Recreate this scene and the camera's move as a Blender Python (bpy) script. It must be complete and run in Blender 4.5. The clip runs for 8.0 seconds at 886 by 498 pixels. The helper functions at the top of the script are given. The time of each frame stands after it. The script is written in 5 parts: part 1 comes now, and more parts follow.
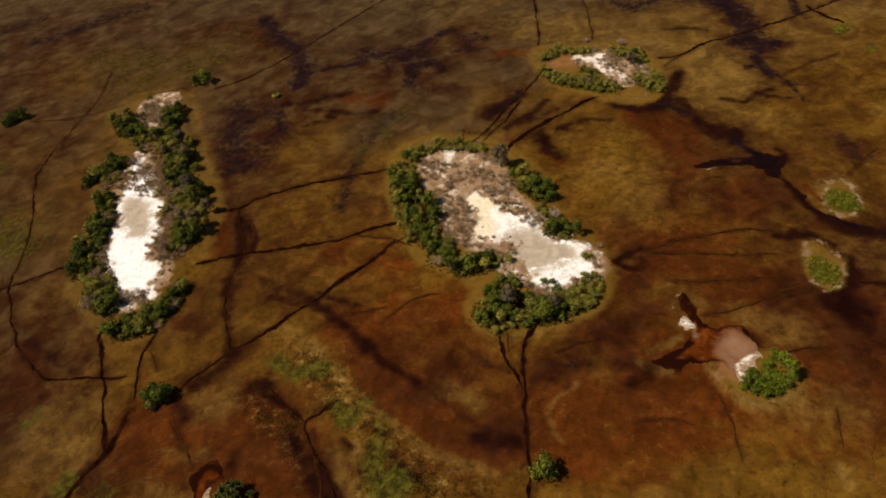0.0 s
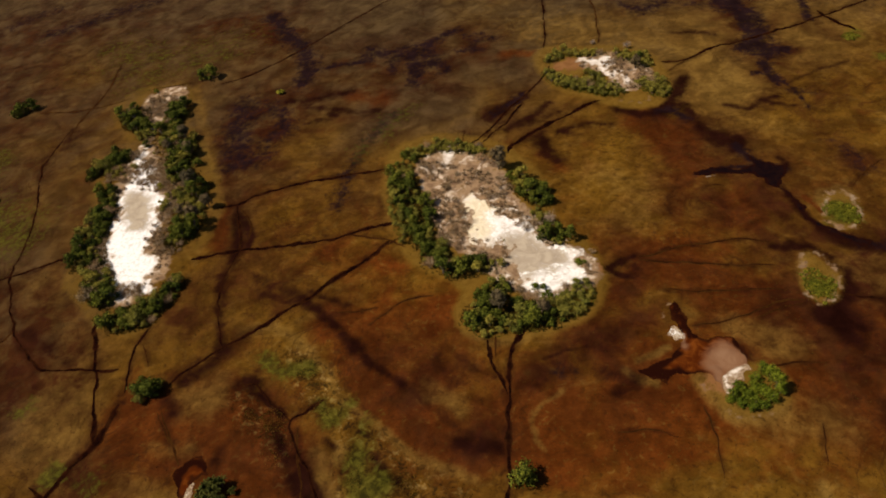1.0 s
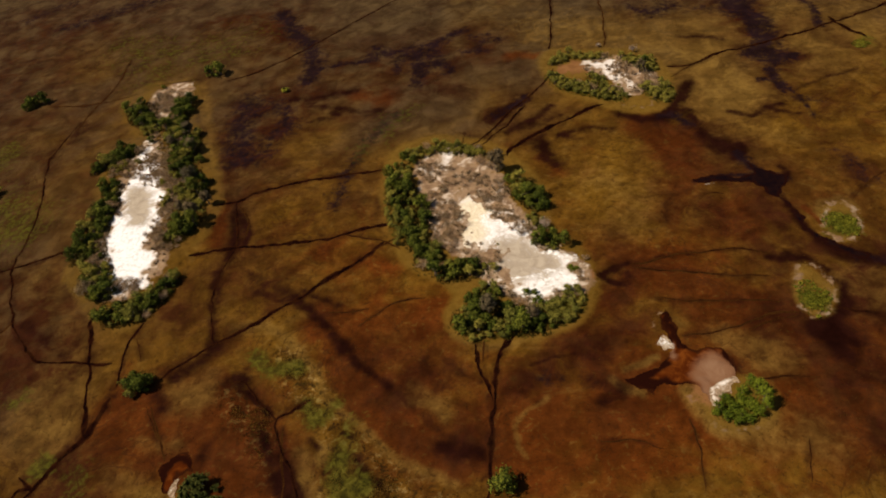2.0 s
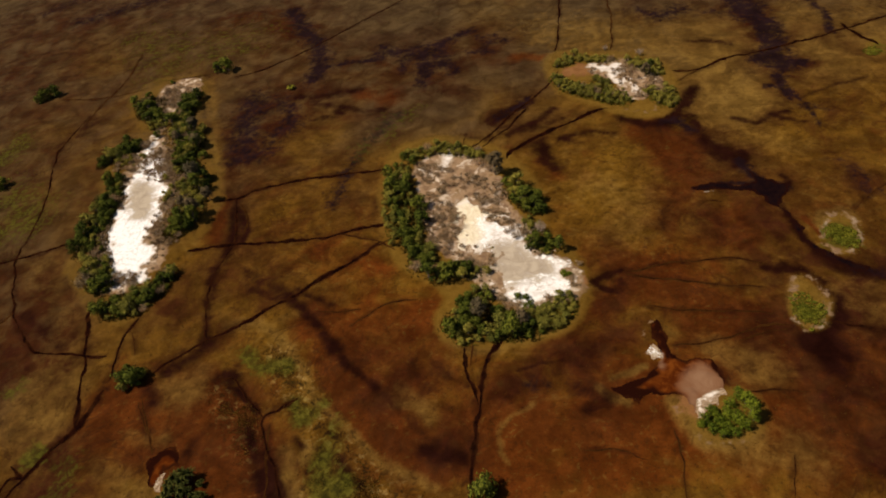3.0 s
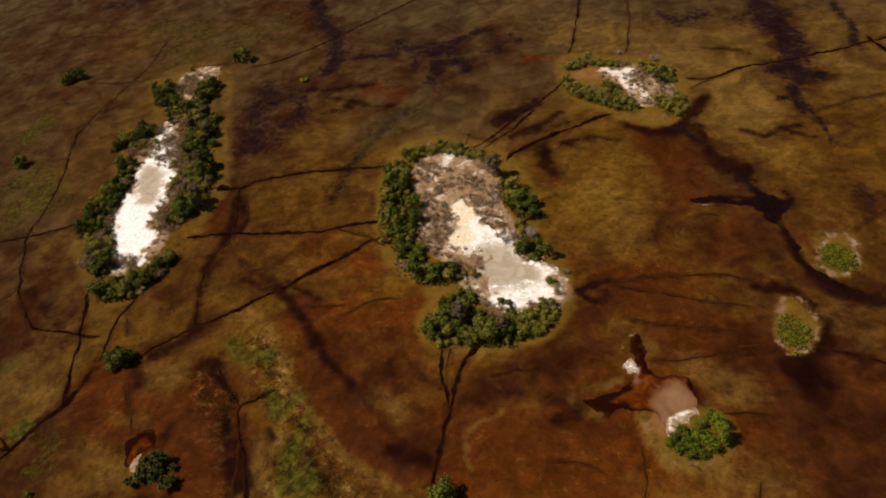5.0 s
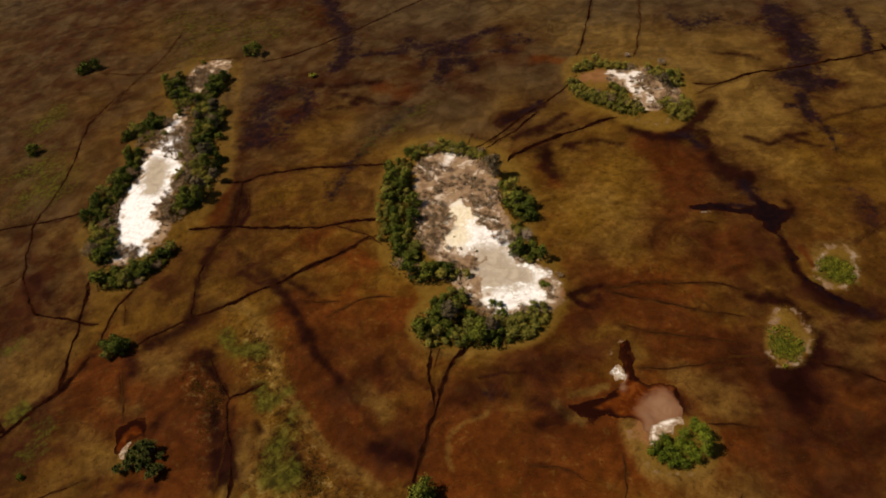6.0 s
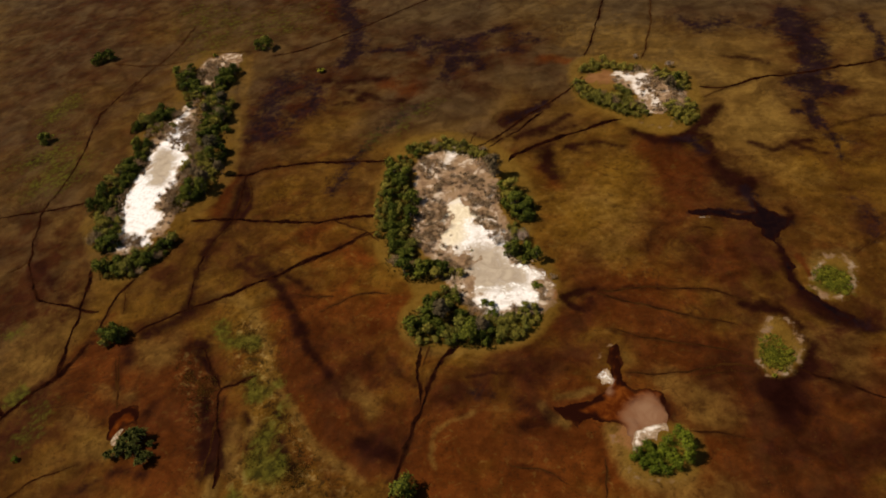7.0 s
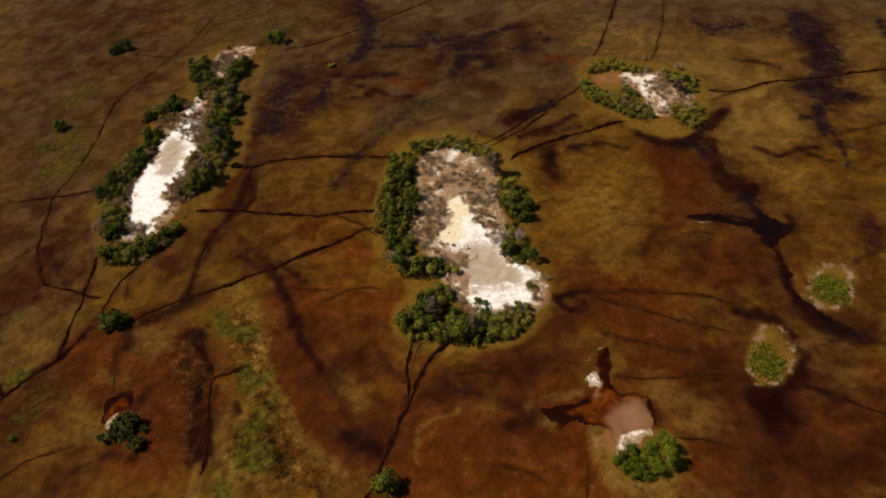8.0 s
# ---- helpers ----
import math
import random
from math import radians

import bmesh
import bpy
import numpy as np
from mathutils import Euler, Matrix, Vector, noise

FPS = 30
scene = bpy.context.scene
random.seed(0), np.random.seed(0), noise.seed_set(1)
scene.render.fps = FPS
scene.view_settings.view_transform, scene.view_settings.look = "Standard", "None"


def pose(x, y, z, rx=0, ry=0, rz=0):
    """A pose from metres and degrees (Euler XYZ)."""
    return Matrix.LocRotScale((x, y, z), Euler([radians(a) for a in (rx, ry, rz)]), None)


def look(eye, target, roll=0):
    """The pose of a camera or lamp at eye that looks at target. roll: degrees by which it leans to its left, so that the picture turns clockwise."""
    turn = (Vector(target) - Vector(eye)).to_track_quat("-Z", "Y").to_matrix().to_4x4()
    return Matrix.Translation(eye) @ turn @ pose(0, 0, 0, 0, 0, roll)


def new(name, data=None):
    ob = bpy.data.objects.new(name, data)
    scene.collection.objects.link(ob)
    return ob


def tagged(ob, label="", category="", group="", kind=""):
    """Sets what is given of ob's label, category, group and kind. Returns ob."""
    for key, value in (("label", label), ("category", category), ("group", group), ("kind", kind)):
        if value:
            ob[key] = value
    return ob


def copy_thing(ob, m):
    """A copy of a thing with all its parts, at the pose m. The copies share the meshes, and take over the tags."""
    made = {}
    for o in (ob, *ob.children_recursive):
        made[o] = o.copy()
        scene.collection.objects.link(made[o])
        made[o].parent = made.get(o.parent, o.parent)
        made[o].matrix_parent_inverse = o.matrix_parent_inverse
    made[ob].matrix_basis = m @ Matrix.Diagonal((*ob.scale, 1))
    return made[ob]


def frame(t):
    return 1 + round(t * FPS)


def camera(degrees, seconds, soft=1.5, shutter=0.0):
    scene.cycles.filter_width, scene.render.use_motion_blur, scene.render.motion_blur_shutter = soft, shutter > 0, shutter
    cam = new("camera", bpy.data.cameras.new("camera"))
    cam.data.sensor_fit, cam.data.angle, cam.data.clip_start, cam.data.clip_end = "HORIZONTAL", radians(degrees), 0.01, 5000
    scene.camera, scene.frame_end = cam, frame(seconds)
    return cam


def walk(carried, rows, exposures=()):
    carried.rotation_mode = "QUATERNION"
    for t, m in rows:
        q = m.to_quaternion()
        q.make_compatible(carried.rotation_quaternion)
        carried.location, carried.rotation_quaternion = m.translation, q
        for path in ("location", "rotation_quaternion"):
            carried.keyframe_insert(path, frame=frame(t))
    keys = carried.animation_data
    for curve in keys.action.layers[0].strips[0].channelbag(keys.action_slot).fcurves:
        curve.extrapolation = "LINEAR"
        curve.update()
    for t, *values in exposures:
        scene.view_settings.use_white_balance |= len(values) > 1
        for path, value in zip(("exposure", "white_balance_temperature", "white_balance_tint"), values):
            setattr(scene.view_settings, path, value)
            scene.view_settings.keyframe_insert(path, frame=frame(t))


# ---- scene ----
cam = camera(65.8, 8.0, soft=1.85)
PATH = [
    (0, (-0.011, 0.009, 169.041), (-0.198, 1.41, 167.626), -11.9),
    (0.5, (4.246, 0.917, 168.972), (4.033, 2.314, 167.557), -12.0),
    (1, (8.476, 1.861, 168.87), (8.237, 3.253, 167.455), -12.0),
    (1.5, (12.687, 2.802, 168.709), (12.422, 4.191, 167.294), -12.1),
    (3, (25.215, 5.908, 168.402), (24.869, 7.282, 166.99), -12.4),
    (3.5, (29.371, 6.972, 168.238), (28.998, 8.339, 166.826), -12.5),
    (4, (33.45, 8.009, 168.082), (33.049, 9.368, 166.671), -12.5),
    (4.5, (37.54, 9.083, 167.962), (37.112, 10.434, 166.551), -12.6),
    (6, (49.84, 12.308, 167.269), (49.328, 13.634, 165.861), -12.6),
    (6.5, (53.895, 13.359, 167.037), (53.356, 14.674, 165.63), -12.6),
    (7, (57.913, 14.386, 166.759), (57.346, 15.691, 165.353), -12.7),
    (7.5, (61.845, 15.42, 166.478), (61.25, 16.713, 165.073), -12.7),
    (8, (65.868, 16.508, 166.213), (65.244, 17.788, 164.809), -12.7),
]
walk(cam, [(t, look(eye, target, roll)) for t, eye, target, roll in PATH], [(0, 0.12), (4, 0.07), (8, 0.02)])

# ---- sky and sun ----
SUN_HEIGHT = 53.0
world = bpy.data.worlds.new("sky")
scene.world = world
world.use_nodes = True
wn = world.node_tree.nodes
sky = wn.new("ShaderNodeTexSky")
sky.sky_type, sky.sun_disc = "NISHITA", False
sky.sun_elevation, sky.sun_rotation = radians(SUN_HEIGHT), radians(-88)
world.node_tree.links.new(sky.outputs[0], wn["Background"].inputs[0])
wn["Background"].inputs[1].default_value = 0.05
sun = new("sun", bpy.data.lights.new("sun", "SUN"))
sun.data.energy, sun.data.angle, sun.data.color = 4.9, radians(0.5), (1.0, 0.89, 0.725)
sun.matrix_world = look((-100 * math.cos(radians(SUN_HEIGHT)), -4, 100 * math.sin(radians(SUN_HEIGHT))), (0, 0, 0))


# ---- small tools ----
def hash_grid(ix, iy, seed):
    n = (ix.astype(np.int64) * 374761393 + iy.astype(np.int64) * 668265263 + seed * 1442695041) & 0x7FFFFFFF
    n = ((n ^ (n >> 13)) * 1274126177) & 0x7FFFFFFF
    return ((n ^ (n >> 16)) & 0xFFFF) / 65535.0


def ripple(x, y, size, seed=0, octaves=1):
    """Smooth value noise, -1 to 1, with blobs of about that size in metres."""
    x, y = np.asarray(x, float), np.asarray(y, float)
    total, weight = np.zeros(np.broadcast(x, y).shape), 0.0
    for o in range(octaves):
        u, v = x / size * 2 ** o, y / size * 2 ** o
        iu, iv = np.floor(u), np.floor(v)
        fu, fv = u - iu, v - iv
        fu, fv = fu * fu * (3 - 2 * fu), fv * fv * (3 - 2 * fv)
        s = seed * 17 + o
        a, b = hash_grid(iu, iv, s), hash_grid(iu + 1, iv, s)
        c, d = hash_grid(iu, iv + 1, s), hash_grid(iu + 1, iv + 1, s)
        total += ((a * (1 - fu) + b * fu) * (1 - fv) + (c * (1 - fu) + d * fu) * fv - 0.5) * 2 * 0.5 ** o
        weight += 0.5 ** o
    return total / weight


def step(e0, e1, v):
    t = np.clip((v - e0) / (e1 - e0), 0, 1)
    return t * t * (3 - 2 * t)


def smooth_line(pts, gap, closed=False):
    """Points at about that gap along a soft curve through pts."""
    p = np.array(pts, float)
    n = len(p)
    out = []
    for i in range(n if closed else n - 1):
        if closed:
            a, b, c, d = p[i - 1], p[i], p[(i + 1) % n], p[(i + 2) % n]
        else:
            b, c = p[i], p[i + 1]
            a, d = p[i - 1] if i else 2 * b - c, p[i + 2] if i + 2 < n else 2 * c - b
        m = max(2, int(np.linalg.norm(c - b) / gap))
        for k in range(m):
            t = k / m
            out.append(0.5 * (2 * b + (c - a) * t + (2 * a - 5 * b + 4 * c - d) * t ** 2 + (3 * b - a - 3 * c + d) * t ** 3))
    if not closed:
        out.append(p[-1])
    return np.array(out)


def inside_depth(poly, x, y):
    """Metres from the outline, above 0 inside."""
    best, odd = np.full(x.shape, 1e9), np.zeros(x.shape, bool)
    for (ax, ay), (bx, by) in zip(poly, np.roll(poly, -1, axis=0)):
        dx, dy = bx - ax, by - ay
        t = np.clip(((x - ax) * dx + (y - ay) * dy) / (dx * dx + dy * dy + 1e-9), 0, 1)
        best = np.minimum(best, (x - ax - t * dx) ** 2 + (y - ay - t * dy) ** 2)
        odd ^= ((ay > y) != (by > y)) & (x < (bx - ax) * (y - ay) / (by - ay + 1e-12) + ax)
    return np.where(odd, 1, -1) * np.sqrt(best)


def mesh_of(name, verts, faces, material, smooth=False):
    me = bpy.data.meshes.new(name)
    me.from_pydata(np.asarray(verts).tolist(), [], faces if isinstance(faces, list) else faces.tolist())
    me.materials.append(material)
    if smooth:
        me.polygons.foreach_set("use_smooth", [True] * len(me.polygons))
    me.update()
    return me


def part(name, me, parent, label=""):
    ob = new(name, me)
    ob.parent = parent
    return tagged(ob, label) if label else ob


# ---- materials ----
class Nodes:
    """A short hand for node materials."""

    def __init__(self, name, roughness=0.9, specular=0.2):
        self.material = bpy.data.materials.new(name)
        self.material.use_nodes = True
        self.tree = self.material.node_tree
        self.surface = self.tree.nodes["Principled BSDF"]
        self.surface.inputs["Roughness"].default_value = roughness
        self.surface.inputs["Specular IOR Level"].default_value = specular
        self.place = self.tree.nodes.new("ShaderNodeNewGeometry")

    def link(self, a, b):
        self.tree.links.new(a, b)

    def noise(self, scale, detail=4.0, rough=0.55, warp=0.0, stretch=None):
        n = self.tree.nodes.new("ShaderNodeTexNoise")
        n.inputs["Scale"].default_value, n.inputs["Detail"].default_value = scale, detail
        n.inputs["Roughness"].default_value, n.inputs["Distortion"].default_value = rough, warp
        where = self.place.outputs["Position"]
        if stretch:
            m = self.tree.nodes.new("ShaderNodeMapping")
            m.inputs["Scale"].default_value = stretch[:3]
            m.inputs["Rotation"].default_value = (0, 0, radians(stretch[3]))
            self.link(where, m.inputs["Vector"])
            where = m.outputs[0]
        self.link(where, n.inputs["Vector"])
        return n.outputs["Fac"]

    def mask(self, name):
        a = self.tree.nodes.new("ShaderNodeAttribute")
        a.attribute_name = name
        return a.outputs["Fac"]

    def ramp(self, value, low, high, to_low=0.0, to_high=1.0):
        r = self.tree.nodes.new("ShaderNodeMapRange")
        r.interpolation_type = "SMOOTHSTEP"
        for key, v in zip(("From Min", "From Max", "To Min", "To Max"), (low, high, to_low, to_high)):
            r.inputs[key].default_value = v
        self.link(value, r.inputs["Value"])
        return r.outputs[0]

    def sums(self, kind, a, b):
        m = self.tree.nodes.new("ShaderNodeMath")
        m.operation = kind
        for value, socket in zip((a, b), m.inputs):
            if isinstance(value, (int, float)):
                socket.default_value = value
            else:
                self.link(value, socket)
        return m.outputs[0]

    def mix(self, factor, a, b, how="MIX"):
        m = self.tree.nodes.new("ShaderNodeMix")
        m.data_type, m.blend_type = "RGBA", how
        for value, key in ((factor, 0), (a, 6), (b, 7)):
            if isinstance(value, (int, float)):
                m.inputs[key].default_value = value
            elif isinstance(value, tuple):
                m.inputs[key].default_value = (*value, 1)
            else:
                self.link(value, m.inputs[key])
        return m.outputs[2]

    def ragged(self, name, grain, amount=0.5, low=0.35, high=0.65):
        """A mask of the mesh, its border broken up by a noise."""
        shifted = self.sums("MULTIPLY_ADD", grain, amount)
        shifted.node.inputs[2].default_value = -amount / 2
        mask = self.mask(name)
        torn = self.ramp(self.sums("ADD", mask, shifted), low, high)
        return self.sums("MULTIPLY", torn, self.ramp(mask, 0.0, 0.2))

    def colour(self, value):
        self.link(value, self.surface.inputs["Base Color"])

    def bump(self, height, strength, distance):
        b = self.tree.nodes.new("ShaderNodeBump")
        b.inputs["Strength"].default_value, b.inputs["Distance"].default_value = strength, distance
        self.link(height, b.inputs["Height"])
        self.link(b.outputs[0], self.surface.inputs["Normal"])


OLIVE, BROWN, RUST = (0.104, 0.0495, 0.0058), (0.065, 0.0215, 0.0042), (0.074, 0.0170, 0.0028)
BLACK, STRAW, SOIL = (0.0115, 0.0028, 0.0018), (0.150, 0.083, 0.017), (0.29, 0.182, 0.102)


def ground_material():
    n = Nodes("marsh", 0.65, 0.005)
    broad, mid = n.noise(0.016, 5, 0.6, 0.6), n.noise(0.07, 6, 0.6, 0.4)
    fine, speck = n.noise(0.33, 5, 0.6, 0.3), n.noise(1.6, 4, 0.6)
    torn = n.noise(0.16, 7, 0.66, 0.6)
    c = n.mix(n.ramp(broad, 0.42, 0.66, 0, 0.5), OLIVE, BROWN)
    c = n.mix(n.ramp(mid, 0.50, 0.70, 0, 0.45), c, RUST)
    c = n.mix(n.ramp(n.noise(0.045, 6, 0.56, 0.7), 0.52, 0.74, 0, 0.4), c, STRAW)
    c = n.mix(n.ramp(n.noise(0.030, 5, 0.55, 0.8), 0.52, 0.74, 0, 0.4), c, BLACK)
    c = n.mix(n.ramp(torn, 0.54, 0.70, 0, 0.4), c, BLACK)
    c = n.mix(n.ramp(n.noise(0.21, 6, 0.66, 0.9), 0.53, 0.68, 0, 0.42), c, STRAW)
    # dull grey-olive sedge, with distant haze put into its bluish grey
    c = n.mix(n.sums("MULTIPLY", n.ragged("drab", broad, 1.2, 0.1, 0.9), 0.85), c, n.mix(n.ramp(mid, 0.36, 0.66), (0.062, 0.0400, 0.0185), (0.031, 0.0200, 0.0110)))
    c = n.mix(n.sums("MULTIPLY", n.ragged("rust", mid, 1.5, 0.02, 0.75), 0.9), c, RUST)
    c = n.mix(n.sums("MULTIPLY", n.ragged("straw", n.mix(0.5, mid, fine), 1.5, 0.1, 0.9), 0.8), c, STRAW)
    clump = n.noise(0.42, 6, 0.68, 0.5)
    open_marsh = n.ramp(n.mask("drab"), 0.0, 0.7, 1.0, 0.25)
    c = n.mix(n.sums("MULTIPLY", open_marsh, n.ramp(clump, 0.55, 0.68, 0.0, 0.36)), c, STRAW)
    c = n.mix(n.sums("MULTIPLY", open_marsh, n.ramp(clump, 0.46, 0.34, 0.0, 0.5)), c, (0.026, 0.0105, 0.0030))
    c = n.mix(n.sums("MULTIPLY", n.mask("meadow"), n.ramp(clump, 0.53, 0.63)), c, (0.23, 0.14, 0.042))
    c = n.mix(n.sums("MULTIPLY", n.mask("meadow"), n.ramp(clump, 0.50, 0.39, 0.0, 0.95)), c, (0.016, 0.012, 0.003))
    vein = n.sums("ABSOLUTE", n.sums("SUBTRACT", n.noise(0.045, 5, 0.6, 1.2), 0.5), 0.0)
    vein = n.sums("MULTIPLY", n.ramp(vein, 0.022, 0.003), n.ramp(n.noise(0.02, 3, 0.5), 0.48, 0.60, 0.0, 0.6))
    c = n.mix(n.sums("MULTIPLY", vein, n.ramp(fine, 0.35, 0.6, 0.3, 1.0)), c, (0.024, 0.0085, 0.0028))
    peat = n.sums("MULTIPLY", n.mask("peat"), n.ramp(n.mix(0.35, mid, torn), 0.34, 0.66, 0.35, 1.4))
    c = n.mix(n.sums("MINIMUM", peat, 1.0), c, n.mix(n.ramp(torn, 0.35, 0.65), (0.026, 0.0064, 0.0028), (0.037, 0.0120, 0.0034)))
    c = n.mix(n.sums("MULTIPLY", n.ragged("dark", n.mix(0.35, torn, fine), 2.1, 0.04, 0.92), 0.96), c, BLACK)
    # standing water: near black, the blue of reflected sky mixed into the colour
    c = n.mix(n.sums("MULTIPLY", n.ragged("wet", n.mix(0.55, torn, clump), 3.8, 0.10, 1.05), 0.95), c, (0.0105, 0.0046, 0.0056))
    c = n.mix(0.72, c, n.mix(n.ramp(n.noise(0.11, 5, 0.55, 0.7), 0.34, 0.66), (0.62, 0.57, 0.56), (1.32, 1.32, 1.30)), "MULTIPLY")
    c = n.mix(n.sums("MULTIPLY", n.ragged("rim", n.mix(0.5, mid, fine), 2.4, 0.1, 1.0), 0.75), c, n.mix(n.ramp(fine, 0.38, 0.62), (0.175, 0.096, 0.016), (0.10, 0.054, 0.008)))
    c = n.mix(n.sums("MULTIPLY", n.ragged("green", n.mix(0.6, mid, clump), 2.8, 0.15, 1.0), 0.8), c, n.mix(n.ramp(clump, 0.40, 0.60), (0.028, 0.026, 0.004), (0.068, 0.062, 0.007)))
    c = n.mix(n.ragged("clay", fine, 1.6, 0.15, 0.6), c, n.mix(n.ramp(fine, 0.35, 0.65), (0.22, 0.10, 0.036), (0.15, 0.065, 0.022)))
    c = n.mix(n.ragged("crust", fine, 1.6, 0.2, 0.9), c, (0.62, 0.56, 0.48))
    c = n.mix(n.ragged("soil", fine, 2.6, 0.2, 0.8), c, n.mix(n.ramp(fine, 0.42, 0.66), n.mix(n.ramp(n.noise(0.22, 5, 0.62, 0.5), 0.50, 0.64), SOIL, (0.58, 0.46, 0.35)), (0.14, 0.082, 0.046)))
    # fine mottling fades there too, softening far ground as haze would
    c = n.mix(n.ramp(n.mask("drab"), 0.0, 0.8, 0.45, 0.16), c, n.mix(n.ramp(fine, 0.3, 0.7), (0.62, 0.62, 0.62), (1.38, 1.38, 1.38)), "MULTIPLY")
    c = n.mix(n.ramp(n.mask("drab"), 0.0, 0.8, 0.22, 0.06), c, n.mix(n.ramp(speck, 0.3, 0.7), (0.6, 0.6, 0.6), (1.4, 1.4, 1.4)), "MULTIPLY")
    n.colour(c)
    n.bump(n.sums("ADD", n.sums("MULTIPLY", fine, 0.8), n.sums("MULTIPLY", speck, 0.2)), 0.26, 0.5)
    return n.material


def pan_material():
    n = Nodes("salt_crust", 0.95, 0.05)
    fine, mid = n.noise(0.8, 7, 0.66, 1.0), n.noise(0.2, 6, 0.6, 1.4)
    c = n.mix(n.ramp(mid, 0.42, 0.62), (0.64, 0.55, 0.47), (0.44, 0.34, 0.25))
    c = n.mix(n.ramp(fine, 0.50, 0.68, 0, 0.85), c, (0.36, 0.265, 0.18))
    c = n.mix(n.sums("MULTIPLY", n.mask("white"), n.ramp(fine, 0.45, 0.65, 1, 0.45)), c, (0.85, 0.81, 0.80))
    c = n.mix(n.ragged("cream", n.mix(0.5, mid, fine), 2.6, 0.1, 0.95), c, n.mix(n.ramp(fine, 0.35, 0.65), (0.60, 0.48, 0.31), (0.77, 0.67, 0.51)))
    c = n.mix(n.ragged("mud", n.mix(0.4, mid, fine), 2.0, 0.1, 0.9), c, n.mix(n.ramp(mid, 0.35, 0.65), (0.315, 0.245, 0.178), (0.43, 0.348, 0.26)))
    c = n.mix(n.ragged("edge", fine, 2.6, 0.2, 0.7), c, n.mix(n.ramp(n.noise(2.0, 4, 0.6), 0.4, 0.6), (0.36, 0.255, 0.165), (0.17, 0.105, 0.06)))
    lace = n.ramp(n.noise(0.55, 6, 0.7, 1.2), 0.40, 0.60)
    c = n.mix(n.sums("MULTIPLY", n.ragged("crust", fine, 4.5, 0.1, 1.0), lace), c, (0.86, 0.82, 0.79))
    n.colour(c)
    n.bump(fine, 0.5, 0.25)
    return n.material


def water_material(name, deep, shallow, shore, roughness=0.5):
    n = Nodes(name, roughness, 0.01 if name == "black_water" else 0.0)
    mid, fine = n.noise(0.25, 5, 0.6, 0.8), n.noise(1.3, 5, 0.65)
    c = n.mix(n.ramp(mid, 0.38, 0.68), deep, shallow)
    if name == "peat_water":
        c = n.mix(n.ragged("pink", mid, 0.8, 0.1, 1.0), c, n.mix(n.ramp(mid, 0.35, 0.65), (0.225, 0.120, 0.066), (0.17, 0.080, 0.040)))
    brim = n.ragged("edge", mid, 1.2, 0.05, 0.7)
    if name == "peat_water":
        brim = n.sums("MULTIPLY", brim, n.ramp(n.mask("pink"), 0.1, 0.6, 1.0, 0.15))
    if name == "track_water":
        c = n.mix(n.ramp(n.noise(0.13, 6, 0.68, 0.5), 0.50, 0.68, 0.0, 0.5), c, (0.034, 0.0120, 0.0036))
    c = n.mix(brim, c, shore)
    if name == "peat_water":
        c = n.mix(n.ragged("crust", mid, 2.4, 0.1, 1.0), c, (0.54, 0.44, 0.36))
        c = n.mix(n.ragged("murk", mid, 0.8, 0.15, 0.8), c, (0.013, 0.0030, 0.0016))
    n.colour(c)
    n.bump(fine, 0.1, 0.05)
    return n.material


def leaf_material(name, dark, light, spread=0.5):
    n = Nodes(name, 0.8, 0.04)
    info = n.tree.nodes.new("ShaderNodeObjectInfo")
    leaf = n.ramp(n.place.outputs["Random Per Island"], 0, 1)
    c = n.mix(leaf, dark, light)
    c = n.mix(spread, c, n.mix(info.outputs["Random"], (0.42, 0.52, 0.55), (1.6, 1.42, 1.3)), "MULTIPLY")
    n.colour(c)
    return n.material


def bark_material(name, a, b):
    n = Nodes(name, 0.9, 0.1)
    n.colour(n.mix(n.ramp(n.noise(3.0, 4, 0.6), 0.35, 0.65), a, b))
    return n.material


MARSH, SALT = ground_material(), pan_material()
PEAT = water_material("peat_water", (0.055, 0.0105, 0.0018), (0.135, 0.034, 0.0048), (0.026, 0.0068, 0.0022))
DEEP = water_material("black_water", (0.005, 0.002, 0.0026), (0.010, 0.0035, 0.003), BLACK)
TRACK = water_material("track_water", (0.005, 0.0014, 0.001), (0.015, 0.0038, 0.0017), (0.025, 0.0075, 0.0025), 0.8)
FAINT = water_material("trodden_peat", (0.018, 0.0056, 0.0018), (0.034, 0.012, 0.003), (0.046, 0.018, 0.004), 0.9)
